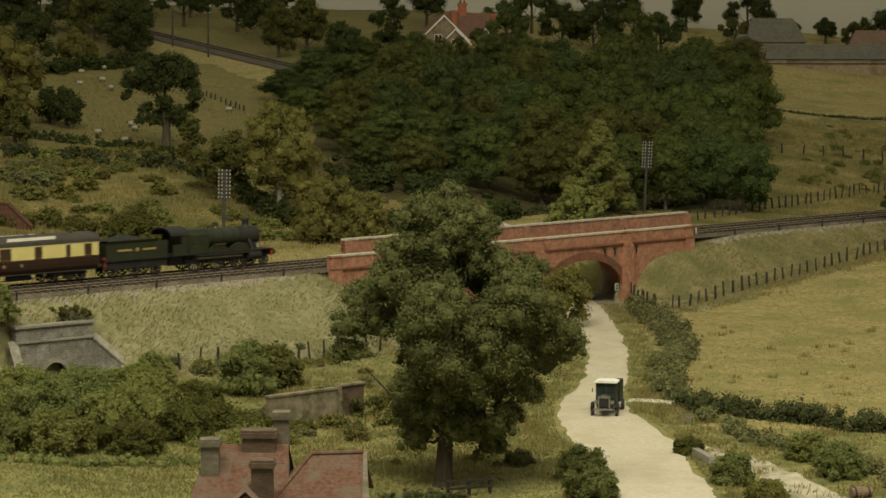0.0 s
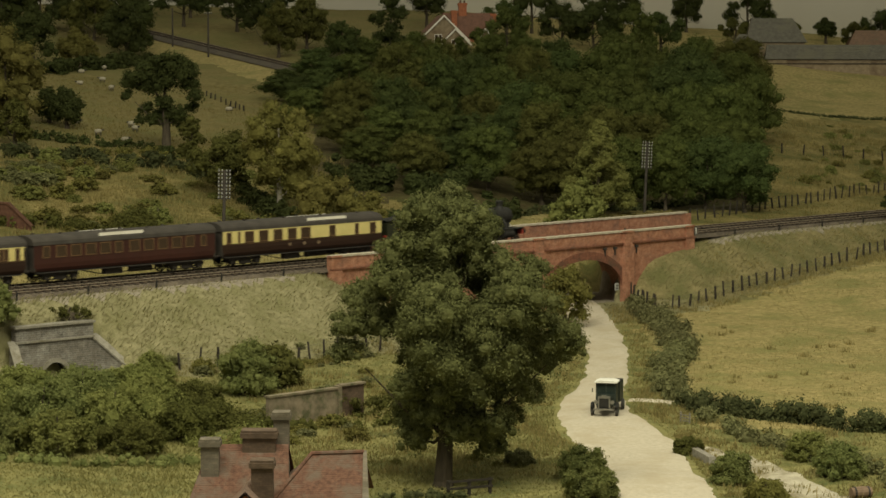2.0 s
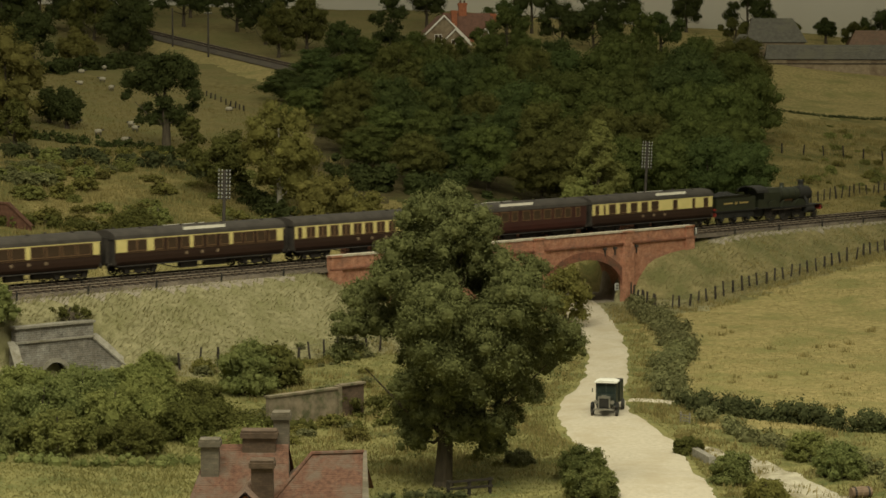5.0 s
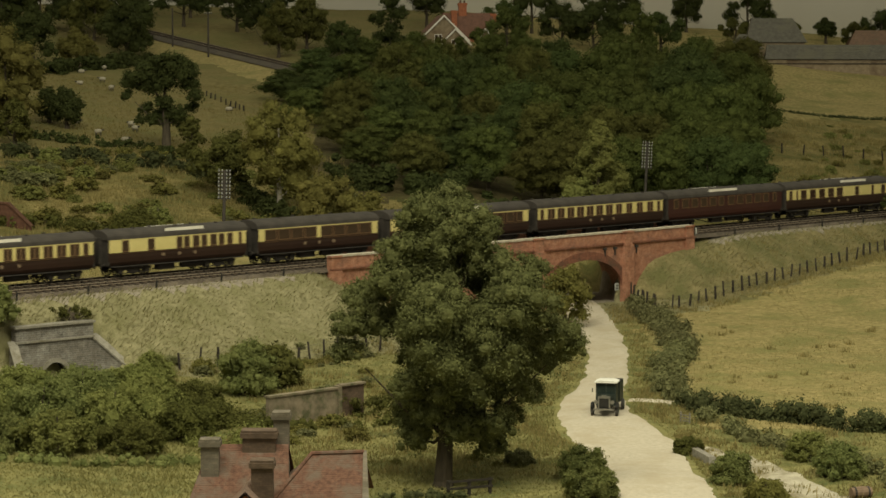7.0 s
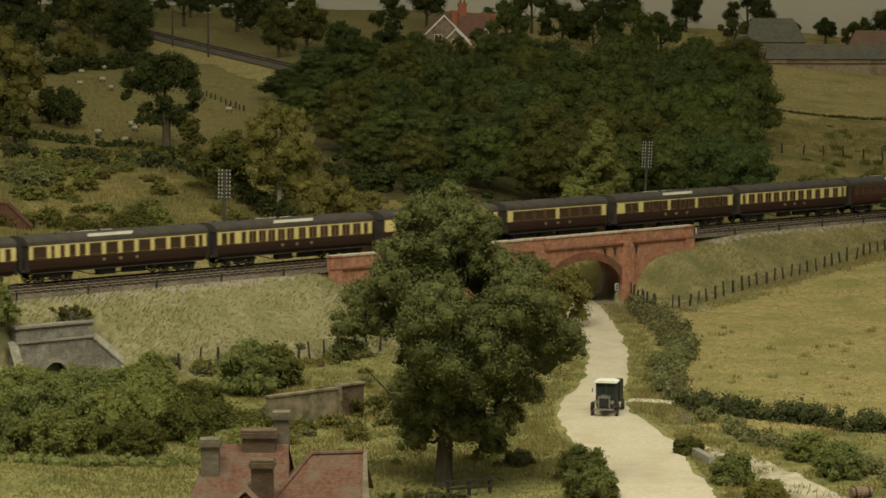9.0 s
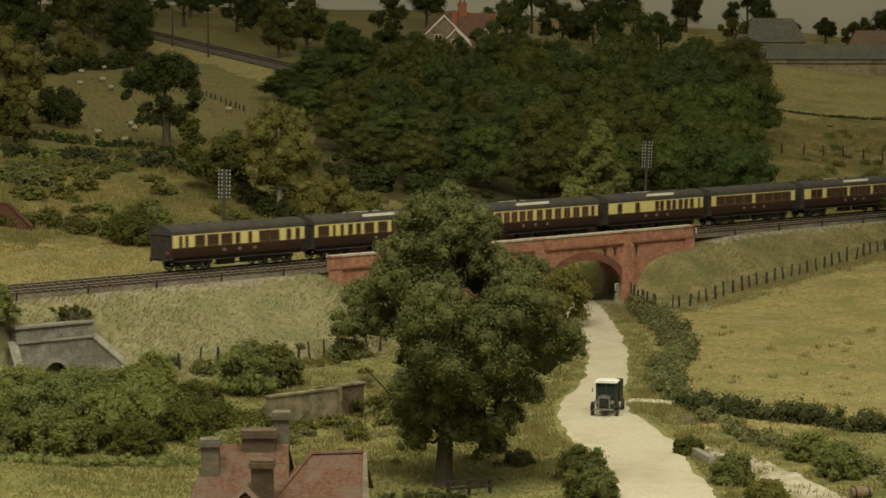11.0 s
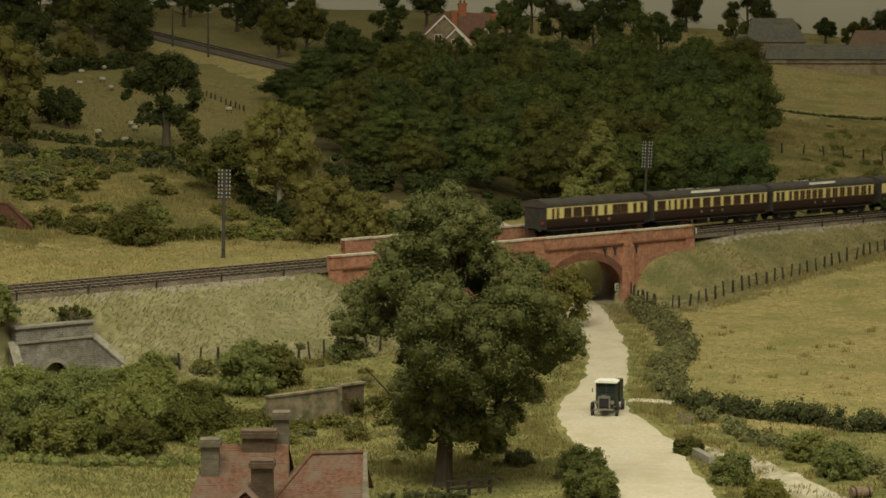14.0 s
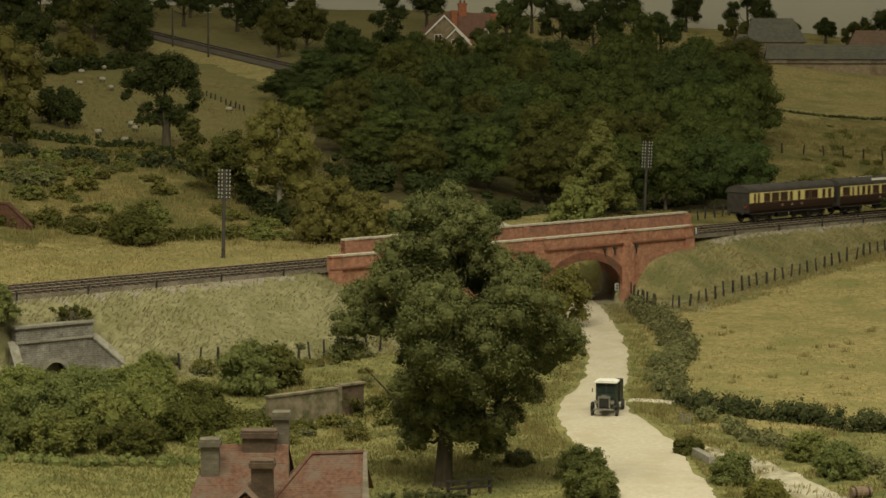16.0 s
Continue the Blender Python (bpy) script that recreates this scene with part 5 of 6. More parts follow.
def make_house():
    z = land(1.3, 398)
    ob = thing("station_house", at(1.3, 398, z, 8), "brick and tile country house with white bargeboards", "house")
    g = 16.0 - z
    part("wall", Shape().box(-1.0, 7.2, 0, 5.5, -1.5, g + 2.2), M_ORANGE, ob)
    tile_slope((-1.4, -0.4, g + 2.1), (7.6, -0.4, g + 2.1), (7.0, 2.7, g + 6.0), (-1.0, 2.7, g + 6.0), ob, 14, material=M_TILE3)
    tile_slope((7.6, 5.9, g + 2.1), (-1.4, 5.9, g + 2.1), (-1.0, 2.7, g + 6.0), (7.0, 2.7, g + 6.0), ob, 14, material=M_TILE3)
    gable(ob, -1.5, -2.2, 5.0, 7.4, g + 2.0, g + 5.6, M_TILE3)
    gable(ob, 0.1, -4.0, 0.0, 4.2, g + 1.4, g + 3.5, M_TILE3)
    gable(ob, 5.3, -1.6, 1.0, 2.0, g + 2.1, g + 3.6, M_TILE3)
    window(ob, -2.4, -2.24, g + 1.2, 1.2, 1.4)
    window(ob, 0.1, -4.04, g + 0.4, 1.3, 1.4)
    chimney(ob, 2.2, 2.7, g + 4.0, g + 7.6, 1.3, 0.8, M_ORANGE, 2)
    chimney(ob, 0.6, 1.0, g + 3.0, g + 6.4, 0.9, 0.8, M_ORANGE)
    chimney(ob, 7.2, 2.7, g + 3.0, g + 5.9, 0.9, 0.8, M_ORANGE)


make_house()


def make_farm():
    x0, y0 = 55.9, 405
    z = 13.0
    barn = thing("barn", at(x0 - 6.0, y0 + 3, z, -4), "large grey slate-roofed stone barn", "barn")
    part("wall", Shape().box(0, 9.2, 0, 7, -2.5, 4.4), M_LIMEW, barn)
    tile_slope((-0.3, -0.4, 4.3), (9.6, -0.4, 4.3), (7.4, 3.5, 8.2), (0.6, 3.5, 8.2), barn, 12, material=M_SLATE)
    tile_slope((9.6, 7.4, 4.3), (-0.3, 7.4, 4.3), (0.6, 3.5, 8.2), (7.4, 3.5, 8.2), barn, 12, material=M_SLATE)
    part("gable_wall", Shape().add([(0.05, 0, 4.4), (0.05, 7, 4.4), (0.5, 3.5, 8.1), (9.15, 0, 4.4), (9.15, 7, 4.4), (7.3, 3.5, 8.1)], [(0, 1, 2), (3, 4, 5)]), M_LIMEW, barn)
    lean = thing("cart_shed", at(x0 - 9.2, y0 + 1, z, -4), "grey slate lean-to against the barn", "shed")
    part("wall", Shape().box(0, 5, 0, 5, -2.5, 3.6), M_LIMEW, lean)
    tile_slope((-0.4, -0.4, 3.2), (5.6, -0.4, 3.2), (2.7, 3.0, 5.6), (1.6, 3.0, 5.6), lean, 10, material=M_SLATE)
    row = thing("farm_range", at(x0 - 3.5, y0 - 2.5, z, -4), "long low grey slate-roofed farm range", "farm building")
    part("wall", Shape().box(0, 44, 0.4, 4.4, -2.5, 1.8), M_LIMEW, row)
    tile_slope((-0.4, 0, 1.6), (44.4, 0, 1.6), (44, 2.6, 3.9), (0, 2.6, 3.9), row, 12, material=M_SLATE)
    tile_slope((44.4, 4.9, 1.6), (-0.4, 4.9, 1.6), (0, 2.6, 3.9), (44, 2.6, 3.9), row, 12, material=M_SLATE)
    red = thing("tiled_barn", at(x0 + 11.2, y0 + 7, z, -4), "long barn with a dull red tiled roof", "barn")
    part("wall", Shape().box(0, 30, 0, 6, -2.5, 3.6), M_LIMEW, red)
    tile_slope((-0.4, -0.4, 3.4), (30, -0.4, 3.4), (30, 3, 6.2), (1.2, 3, 6.2), red, 12, material=M_DULLT)
    tile_slope((30, 6.4, 3.4), (-0.4, 6.4, 3.4), (1.2, 3, 6.2), (30, 3, 6.2), red, 12, material=M_DULLT)
    yard = thing("yard_wall", at(x0 - 3.6, y0 - 4.2, z - 1.1, -4), "long brown stone farmyard wall", "wall")
    part("wall", Shape().box(0, 44, 0, 0.5, -1.5, 1.9), M_LIMEW, yard)
    part("coping", Shape().box(0, 44, -0.1, 0.6, 1.9, 2.05), M_POST, yard, "dark wall coping")


make_farm()

# ---- branch line on its bank ----
M_BED2 = mat("sooty_ballast", (0.05, 0.042, 0.034), (0.115, 0.095, 0.078), 0.3, 0.95, 0.1, (0.10, 0.085, 0.06), 3.0, 0.55)


def make_branch():
    a, b = Vector((-46.0, 400.0)), Vector((-24.3, 358.6))
    d = b - a
    ang = math.degrees(math.atan2(d.y, d.x))
    bank = Shape()
    n = 24
    for i in range(n + 1):
        k = -0.6 + 1.9 * i / n
        c = a + d * k
        nx = Vector((-d.y, d.x)).normalized()
        top = 18.9 - 3.9 * k
        for q, h in ((-11, -6.0), (-3.2, -0.75), (3.2, -0.75), (9, -4.5)):
            p = c + nx * q
            bank.v.append((p.x, p.y, max(top + h, land(p.x, p.y) - 0.6) if abs(q) > 5 else top + h))
    bank.f = [(i * 4 + j, i * 4 + j + 1, i * 4 + 5 + j, i * 4 + 4 + j) for i in range(n) for j in range(3)]
    solid("branch_embankment", bank, M_GRASS, at(0, 0, 0), "grassy bank that carries the branch line", "embankment", kind="structure", smooth=True)
    ln = d.length
    m = Matrix.Translation((a.x * S, a.y * S, 18.9 * S)) @ pose(0, 0, 0, 0, math.degrees(math.atan2(3.9, ln)), ang)
    make_track("branch_line", m, -0.5 * ln, 1.25 * ln, "distant branch railway track on a bank", M_BED2, dense=(0, 0.1))


make_branch()

# ---- sheep ----
M_WOOL = mat("wool", (0.27, 0.24, 0.185), (0.42, 0.38, 0.30), 0.15, 0.95, 0.05)
M_FACE = mat("sheep_face", (0.04, 0.035, 0.03), (0.10, 0.09, 0.075), 0.2, 0.9, 0)


def make_sheep(x, y, rz, lying):
    ob = thing("sheep", at(x, y, land(x, y) - (0.28 if lying else 0), rz), "small lying woolly white sheep on the pasture" if lying else "small standing woolly white sheep on the pasture", "sheep", "flock of sheep")
    ob.scale = (0.82, 0.82, 0.82)
    part("fleece", Shape().tube([(-0.55, 0, 0.62), (-0.45, 0, 0.64), (0, 0, 0.66), (0.42, 0, 0.66), (0.52, 0, 0.68)], [0.1, 0.28, 0.33, 0.27, 0.12], 10), M_WOOL, ob, smooth=True)
    part("head", Shape().tube([(0.5, 0, 0.75), (0.66, 0, 0.85), (0.86, 0, 0.78)], [0.12, 0.13, 0.07], 8), M_FACE, ob, "dark face", smooth=True)
    leg = mesh_of("leg", Shape().tube([(0, 0, 0), (0, 0, 0.45)], [0.05, 0.06], 6), M_FACE)
    for a in (-0.32, 0.32):
        for b in (-0.14, 0.14):
            part("leg", leg, None, ob, m=at(a, b, 0))


for x, y, rz, low in SHEEP:
    make_sheep(x, y, rz, low)

# ---- small things by the lane ----
M_BARREL = mat("rusty_barrel", (0.13, 0.085, 0.055), (0.24, 0.165, 0.115), 0.4, 0.8, 0.02)


def make_barrel(x, y):
    ob = thing("barrel", at(x, y, land(x, y) + 0.32, 15), "rusty brown barrel lying in the grass", "barrel")
    part("drum", Shape().tube([(-0.6, 0, 0), (-0.3, 0, 0), (0, 0, 0), (0.3, 0, 0), (0.6, 0, 0)], [0.30, 0.34, 0.36, 0.34, 0.30], 14), M_BARREL, ob)
    for q in (-0.4, 0.4):
        part("hoop", Shape().tube([(q - 0.05, 0, 0), (q + 0.05, 0, 0)], [0.36, 0.36], 14), M_IRON, ob)


make_barrel(23.6, 138.7)
solid("roadside_stone", Shape().box(-0.25, 0.25, -2.2, 2.2, -0.3, 0.5, top=0.9), M_STONE2, at(15.85, 150.4, land(15.85, 150.4), 12), "low pale stone parapet beside the lane", "stone wall")
hurdle = thing("field_hurdle", at(15.7, 162.6, land(15.7, 162.6), -50), "small weathered grey hurdle in a gap of the hedge", "hurdle")
hurdle.scale = (0.75, 0.75, 0.75)
for q in (0, 1.1):
    part("post", Shape().box(q - 0.05, q + 0.05, -0.05, 0.05, -0.2, 1.0), M_STONE2, hurdle)
for h in (0.2, 0.45, 0.7):
    part("rail", Shape().box(-0.05, 1.15, -0.08, -0.04, h, h + 0.09), M_STONE2, hurdle)
gate = thing("field_rail", at(0.3, 139.0, land(0.3, 139.0), 24), "dark wooden rail fence under the elm", "fence")
for q in (0, 1.3, 2.6):
    part("post", Shape().box(q - 0.08, q + 0.08, -0.08, 0.08, -0.3, 1.0), M_POST, gate)
for h in (0.45, 0.85):
    part("rail", Shape().box(-0.1, 2.75, -0.12, -0.07, h, h + 0.14), M_POST, gate)
M_RUST = mat("rust_brown_wall", (0.06, 0.028, 0.018), (0.13, 0.062, 0.04), 0.4, 0.9, 0.05)
rust = thing("rusty_sheet_wall", at(-41.9, 227.0, land(-41.9, 227) - 0.4, -18), "rust-brown brick bridge wing wall sloping into the bank", "wall")
part("wall", Shape().add([(-3, 0, -1), (4.6, 0, -1), (4.6, 0, 0.1), (2.2, 0, 2.2), (-3, 0, 2.4)] + [(-3, 0.4, -1), (4.6, 0.4, -1), (4.6, 0.4, 0.1), (2.2, 0.4, 2.2), (-3, 0.4, 2.4)], [(0, 1, 2, 3, 4), (5, 6, 7, 8, 9), (0, 1, 6, 5), (1, 2, 7, 6), (2, 3, 8, 7), (3, 4, 9, 8), (4, 0, 5, 9)]), M_RUST, rust)
part("coping", Shape().add([(-3, -0.1, 2.4), (2.3, -0.1, 2.2), (4.7, -0.1, 0.1), (-3, 0.5, 2.4), (2.3, 0.5, 2.2), (4.7, 0.5, 0.1), (-3, -0.1, 2.55), (2.3, -0.1, 2.35), (4.7, -0.1, 0.25), (-3, 0.5, 2.55), (2.3, 0.5, 2.35), (4.7, 0.5, 0.25)], [(6, 7, 10, 9), (7, 8, 11, 10), (0, 1, 7, 6), (1, 2, 8, 7), (3, 4, 10, 9), (4, 5, 11, 10)]), M_RUST, rust)

# ---- planting ----
def clump(lobes, n, k, seed):
    """Breaks each lobe into a smaller heart and n knobs on its skin."""
    rnd = random.Random(seed)
    out = []
    for x, y, z, r in lobes:
        out.append((x, y, z, r * 0.8))
        for _ in range(n):
            a, b = rnd.uniform(0, 6.283), rnd.uniform(-0.5, 1.3)
            q = r * rnd.uniform(0.62, 0.85)
            out.append((x + q * math.cos(a) * math.cos(b), y + q * math.sin(a) * math.cos(b), z + q * 0.9 * math.sin(b), r * k * rnd.uniform(0.75, 1.25)))
    return out


def grown_tree(name, x, y, w, h, material, label, group="", seed=1, base=0.2, n=9, knobs=7, count=3000, leaf=0.26, depth=None, trunk=0.28, category="tree", k=0.36, droop=0.0):
    lobes = crown_lobes(w * 1.08, (depth or w) * 1.08, h * base, h * 0.97, n, seed, min(w * 0.3, h * 0.38) if category == "bush" else None)
    ob = thing(name, at(x, y, land(x, y)), label, category, group)
    if category == "bush":
        skirt = random.Random(seed + 1)
        lobes += [(math.cos(a) * w * 0.34, math.sin(a) * (depth or w) * 0.34, h * 0.16, min(w, h) * 0.24 * skirt.uniform(0.8, 1.2)) for a in (0.4, 1.3, 2.4, 3.3, 4.3, 5.2, 6.1)]
    part("trunk" if category == "tree" else "stem", limbs(h, h * base * 1.2, lobes, trunk, seed), M_BARK, ob)
    part("crown" if category == "tree" else "foliage", crown_mesh("crown", clump(lobes, knobs, k, seed), count, leaf, material, seed, droop=droop), None, ob)
    return ob


def make_elm():
    # crown masses of the great elm: across, up and radius in tenths of a metre
    masses = [(-12, 159, 10), (2, 162, 11), (14, 153, 12), (-5, 148, 12), (20, 141, 8), (-28, 133, 10), (-10, 133, 11), (-31, 118, 12), (-44, 106, 12), (-54, 93, 10), (-56, 78, 8), (-38, 94, 12), (-8, 111, 18), (18, 122, 17), (39, 125, 12), (52, 121, 10), (44, 105, 18), (65, 88, 12), (74, 81, 8), (59, 70, 13), (41, 77, 17), (20, 88, 19), (-3, 83, 18), (-16, 69, 10), (8, 64, 17), (31, 57, 14), (49, 54, 8), (-20, 48, 8), (-6, 44, 12), (18, 41, 12), (-16, 26, 9), (26, 23, 9)]
    masses += [(-21, 36, 10), (-12, 31, 9), (10, 33, 10), (30, 37, 10), (22, 30, 9), (0, 55, 14), (-21, 58, 10), (-14, 95, 15), (36, 40, 9), (-4, 124, 14), (8, 136, 12), (-21, 139, 9), (23, 131, 11), (26, 148, 8), (0, 142, 13), (-20, 150, 8)]
    rnd = random.Random(8)
    lobes = [(a / 10, rnd.uniform(-0.4, 0.4) * (6.5 - abs(c / 10 - 8.5) * 0.5), c / 10, r / 10 * 1.32) for a, c, r in masses]
    lobes += [(rnd.uniform(-2.0, 4.5), rnd.choice((-1, 1)) * rnd.uniform(1.8, 3.8), rnd.uniform(5.5, 11.0), 2.1) for _ in range(12)]
    ob = thing("elm_tree", at(0, 142, land(0, 142)), "tall spreading green elm beside the chalk road", "tree")
    part("trunk", limbs(15, 3.0, lobes[:32:2], 0.5, 8, 0.5), M_BARK, ob)
    part("crown", crown_mesh("crown", clump(lobes, 16, 0.31, 9), 200000, 0.074, L_NEAR, 11), None, ob)


make_elm()

# the wood: eight tree shapes, copied
WOOD = []
for i in range(8):
    m_ = (L_WOOD, L_WOOD, L_WOOD2, L_WOOD, L_WOOD2, L_WOOD, L_OLIVE2, L_OLIVE2)[i]
    WOOD.append(grown_tree("wood_tree", 0, 0, 9.0, 11.0, m_, "dense broadleaf tree in the dark wood" if i < 6 else "olive-brown broadleaf tree in the dark wood", "trees of the wood", seed=20 + i, base=0.06, n=10, knobs=6, count=16000, leaf=0.135, k=0.42))
rnd = random.Random(77)
used = set()
for y0, first, last, top in ((271, 655, 1335, 222), (286, 600, 1335, 178), (305, 545, 1345, 140), (327, 510, 1345, 108), (350, 560, 1345, 78), (374, 640, 1340, 60)):
    a = first
    while a <= last:
        y = y0 + rnd.uniform(-4, 4)
        x = (a + rnd.uniform(-14, 14) - 784) / 4400 * y
        edge = soft_step(620, 470, a) * 45 + soft_step(1290, 1350, a) * 30
        want = 19.6 - (top + edge + rnd.uniform(-16, 16) - 50) / 4400 * y - land(x, y)
        olive = 0.75 if 940 < a < 1230 and y0 < 290 else 0.08
        i = 6 + rnd.randrange(2) if rnd.random() < olive else rnd.randrange(6)
        sc = max(0.45, want / 11.0)
        side = min(1.25, max(0.8, sc)) * rnd.uniform(0.9, 1.1)
        if i in used:
            ob = copy_thing(WOOD[i], at(x, y, land(x, y), rnd.uniform(0, 360)))
        else:
            ob = WOOD[i]
            used.add(i)
            ob.matrix_basis = at(x, y, land(x, y), rnd.uniform(0, 360))
        ob.scale = (side, side, sc)
        a += rnd.uniform(62, 84)

# single trees
def make_lime():
    """A cone-shaped crown of drooping boughs, widest low down."""
    rnd = random.Random(41)
    lobes = []
    for i in range(20):
        z = i / 19
        a, q = i * 2.39996, 3.3 * (1 - z) ** 0.8 * rnd.uniform(0.75, 1.1)
        lobes.append((math.cos(a) * q, math.sin(a) * q, 1.3 + 7.9 * z, 1.45 * (1 - 0.5 * z) * rnd.uniform(0.85, 1.15)))
    ob = thing("lime_tree", at(16.4, 262, land(16.4, 262)), "pale yellow-green tree before the dark wood", "tree")
    part("trunk", limbs(9.5, 1.2, lobes[::3], 0.28, 41), M_BARK, ob)
    part("crown", crown_mesh("crown", clump(lobes, 7, 0.38, 41), 17000, 0.12, L_PALE, 41), None, ob)


make_lime()
def make_oak():
    # crown masses: across, up and radius in tenths of a metre, with gaps between the boughs
    masses = [(8, 96, 13), (-6, 92, 12), (21, 89, 11), (-23, 83, 13), (-37, 76, 10), (-16, 71, 11), (0, 77, 13), (23, 75, 11), (34, 61, 8), (-42, 62, 6), (-1, 53, 9), (-22, 47, 7), (-27, 34, 6), (-1, 37, 11), (-14, 35, 7), (15, 39, 10), (27, 48, 7), (18, 29, 6)]
    rnd = random.Random(43)
    lobes = [(a / 10 * 1.04, rnd.uniform(-1.2, 1.2), c / 10, r / 10 * 1.38) for a, c, r in masses]
    ob = thing("pasture_oak", at(-30.9, 277.7, land(-30.9, 277.7)), "dark oak with gaps in its crown on the pasture edge", "tree")
    part("trunk", limbs(9.5, 3.0, lobes[:16:3], 0.5, 43), M_BARK, ob)
    part("crown", crown_mesh("crown", clump(lobes, 7, 0.36, 43), 20000, 0.13, L_DARK, 43), None, ob)


make_oak()
birch = grown_tree("birch_tree", -16.1, 244, 8.6, 12.4, L_OLIVE, "olive-leaved birch with a pale forked trunk", seed=44, base=0.14, count=13000, leaf=0.12, n=10, knobs=8)
for p in birch.children:
    if p.name.startswith("trunk"):
        p.data.materials[0] = M_BIRCH
grown_tree("birch_tree", -22.0, 250, 7.4, 7.4, L_OLIVE2, "low olive-green tree behind the railway", seed=45, base=0.06, count=10000, leaf=0.13)
grown_tree("thorn_tree", -26.6, 262, 3.4, 5.9, L_OLIVE2, "small olive thorn tree by the hedge", seed=46, base=0.06, count=1800, leaf=0.2, n=6)
grown_tree("willow_bush", -10.8, 229, 6.6, 6.8, L_OLIVE, "rounded olive willow bush behind the bridge", seed=47, base=0.03, count=9000, leaf=0.12, category="bush")
grown_tree("willow_bush", -7.0, 227, 5.4, 5.2, L_OLIVE, "brownish willow bush behind the bridge", seed=48, base=0.03, count=8000, leaf=0.12, category="bush")
grown_tree("gorse_bush", -27.7, 224, 5.6, 3.6, L_OLIVE2, "dark rounded gorse bush on the rough slope", seed=49, base=0.0, count=8000, leaf=0.11, category="bush")
for x, y, w, h, mt, sd, lb in ((-49.9, 284, 10, 13.2, L_OLIVE, 50, "tall olive-brown tree at the pasture side"), (-43.9, 290.3, 4.6, 5.3, L_DARK, 51, "dark round tree on the pasture"), (-46.6, 294.2, 3.8, 4.4, L_DARK, 52, "dark round tree on the pasture"), (-51.6, 352, 7, 6.0, L_OLIVE, 53, "tree at the top of the pasture"),
                              (-46.5, 366, 8, 9.5, L_DARK, 54, "tall dark tree above the pasture"), (-57.5, 350, 8, 9, L_DARK, 55, "tall dark tree above the pasture"), (-66, 372, 10, 12, L_DARK, 56, "tall dark tree above the pasture"), (-63, 390, 11, 13, L_DARK, 150, "tall dark tree above the pasture"), (-70, 385, 12, 14, L_DARK, 151, "tall dark tree above the pasture"), (-54, 386, 9, 9, L_OLIVE2, 152, "rounded tree above the pasture"), (-47, 378, 8.5, 10, L_DARK, 153, "dark tree beside the branch line"), (-50.5, 402, 10, 8, L_DARK, 154, "dark tree beside the branch line"), (-43, 414, 11, 9, L_DARK, 155, "dark tree beside the branch line"), (-34, 412, 10, 8, L_DARK, 156, "dark tree beside the branch line"), (-24.5, 372, 7, 9, L_OLIVE2, 157, "dark olive tree beside the wood"), (-56, 300, 9, 13, L_OLIVE, 158, "tall olive-brown tree at the pasture side"), (-47.2, 274, 5, 5.5, L_OLIVE2, 159, "bushy tree by the pasture hedge"), (-15, 372, 7, 6.5, L_WOOD2, 160, "dark green tree at the edge of the wood"), (-57.5, 395, 10, 10, L_DARK, 57, "dark tree against the backdrop"), (-44.1, 436, 13, 9, L_DARK, 58, "dark tree against the backdrop"), (-53, 438, 13, 9, L_DARK, 59, "dark tree against the backdrop"), (-36, 440, 12, 8, L_DARK, 72, "dark tree against the backdrop"),
                              (-28.3, 398, 12, 13, L_DARK, 60, "dark spreading tree beside the branch line"), (-21.2, 388, 8.5, 9, L_OLIVE2, 61, "dark olive tree beside the wood"), (-8.2, 385, 6.4, 11, L_DARK, 62, "dark narrow conifer beside the house"), (-2.8, 428, 8.5, 10, L_DARK, 63, "dark tree behind the house"), (15.2, 428, 12, 12, L_DARK, 64, "dark tree behind the wood"), (19.5, 408, 9, 8, L_DARK, 161, "dark tree behind the wood"), (24.5, 405, 10, 9, L_DARK, 162, "dark tree behind the wood"), (31, 406, 10, 9, L_WOOD, 163, "dark tree behind the wood"), (36, 412, 9, 7.5, L_WOOD2, 164, "dark tree behind the wood"), (10.2, 390, 8, 8.5, L_WOOD, 165, "dark tree behind the wood"), (5.6, 387, 8, 5.5, L_WOOD, 167, "dark green tree before the house"), (42, 405, 7, 5, L_OLIVE2, 166, "bushy tree beside the barn"), (28.4, 422, 14, 12, L_DARK, 65, "dark tree behind the wood"), (10.5, 415, 8, 6.4, L_WOOD2, 71, "round green tree beside the house"),
                              (44.3, 455, 7.6, 8, L_DARK, 66, "small dark tree against the backdrop"), (55, 450, 11, 9, L_DARK, 67, "dark tree against the backdrop"), (69.8, 455, 4.2, 5, L_DARK, 68, "small dark tree against the backdrop"), (79, 450, 9, 9, L_DARK, 69, "dark tree at the farm"), (73.5, 446, 6, 6, L_OLIVE2, 70, "small tree at the farm"), (61.5, 448, 6, 4.5, L_OLIVE2, 73, "small tree at the farm"), (51, 436, 7, 5.0, L_OLIVE2, 74, "bushy tree beside the barn")):
    grown_tree("backdrop_tree" if y > 410 else "hill_tree", x, y, w, h, mt, lb, "trees on the hill", seed=sd, base=0.18 if y > 410 else 0.04, n=8, knobs=8, count=6500, leaf=0.15)
grown_tree("hazel_tree", 10.4, 211.5, 5.0, 5.6, L_OLIVE, "olive hazel beside the road before the bridge", seed=76, base=0.05, count=5200, leaf=0.13, knobs=6, k=0.36)
grown_tree("hazel_tree", 13.2, 249, 7.2, 8.2, L_BUSH, "leafy hazel beyond the bridge arch", seed=75, base=0.0, count=2500, leaf=0.2)

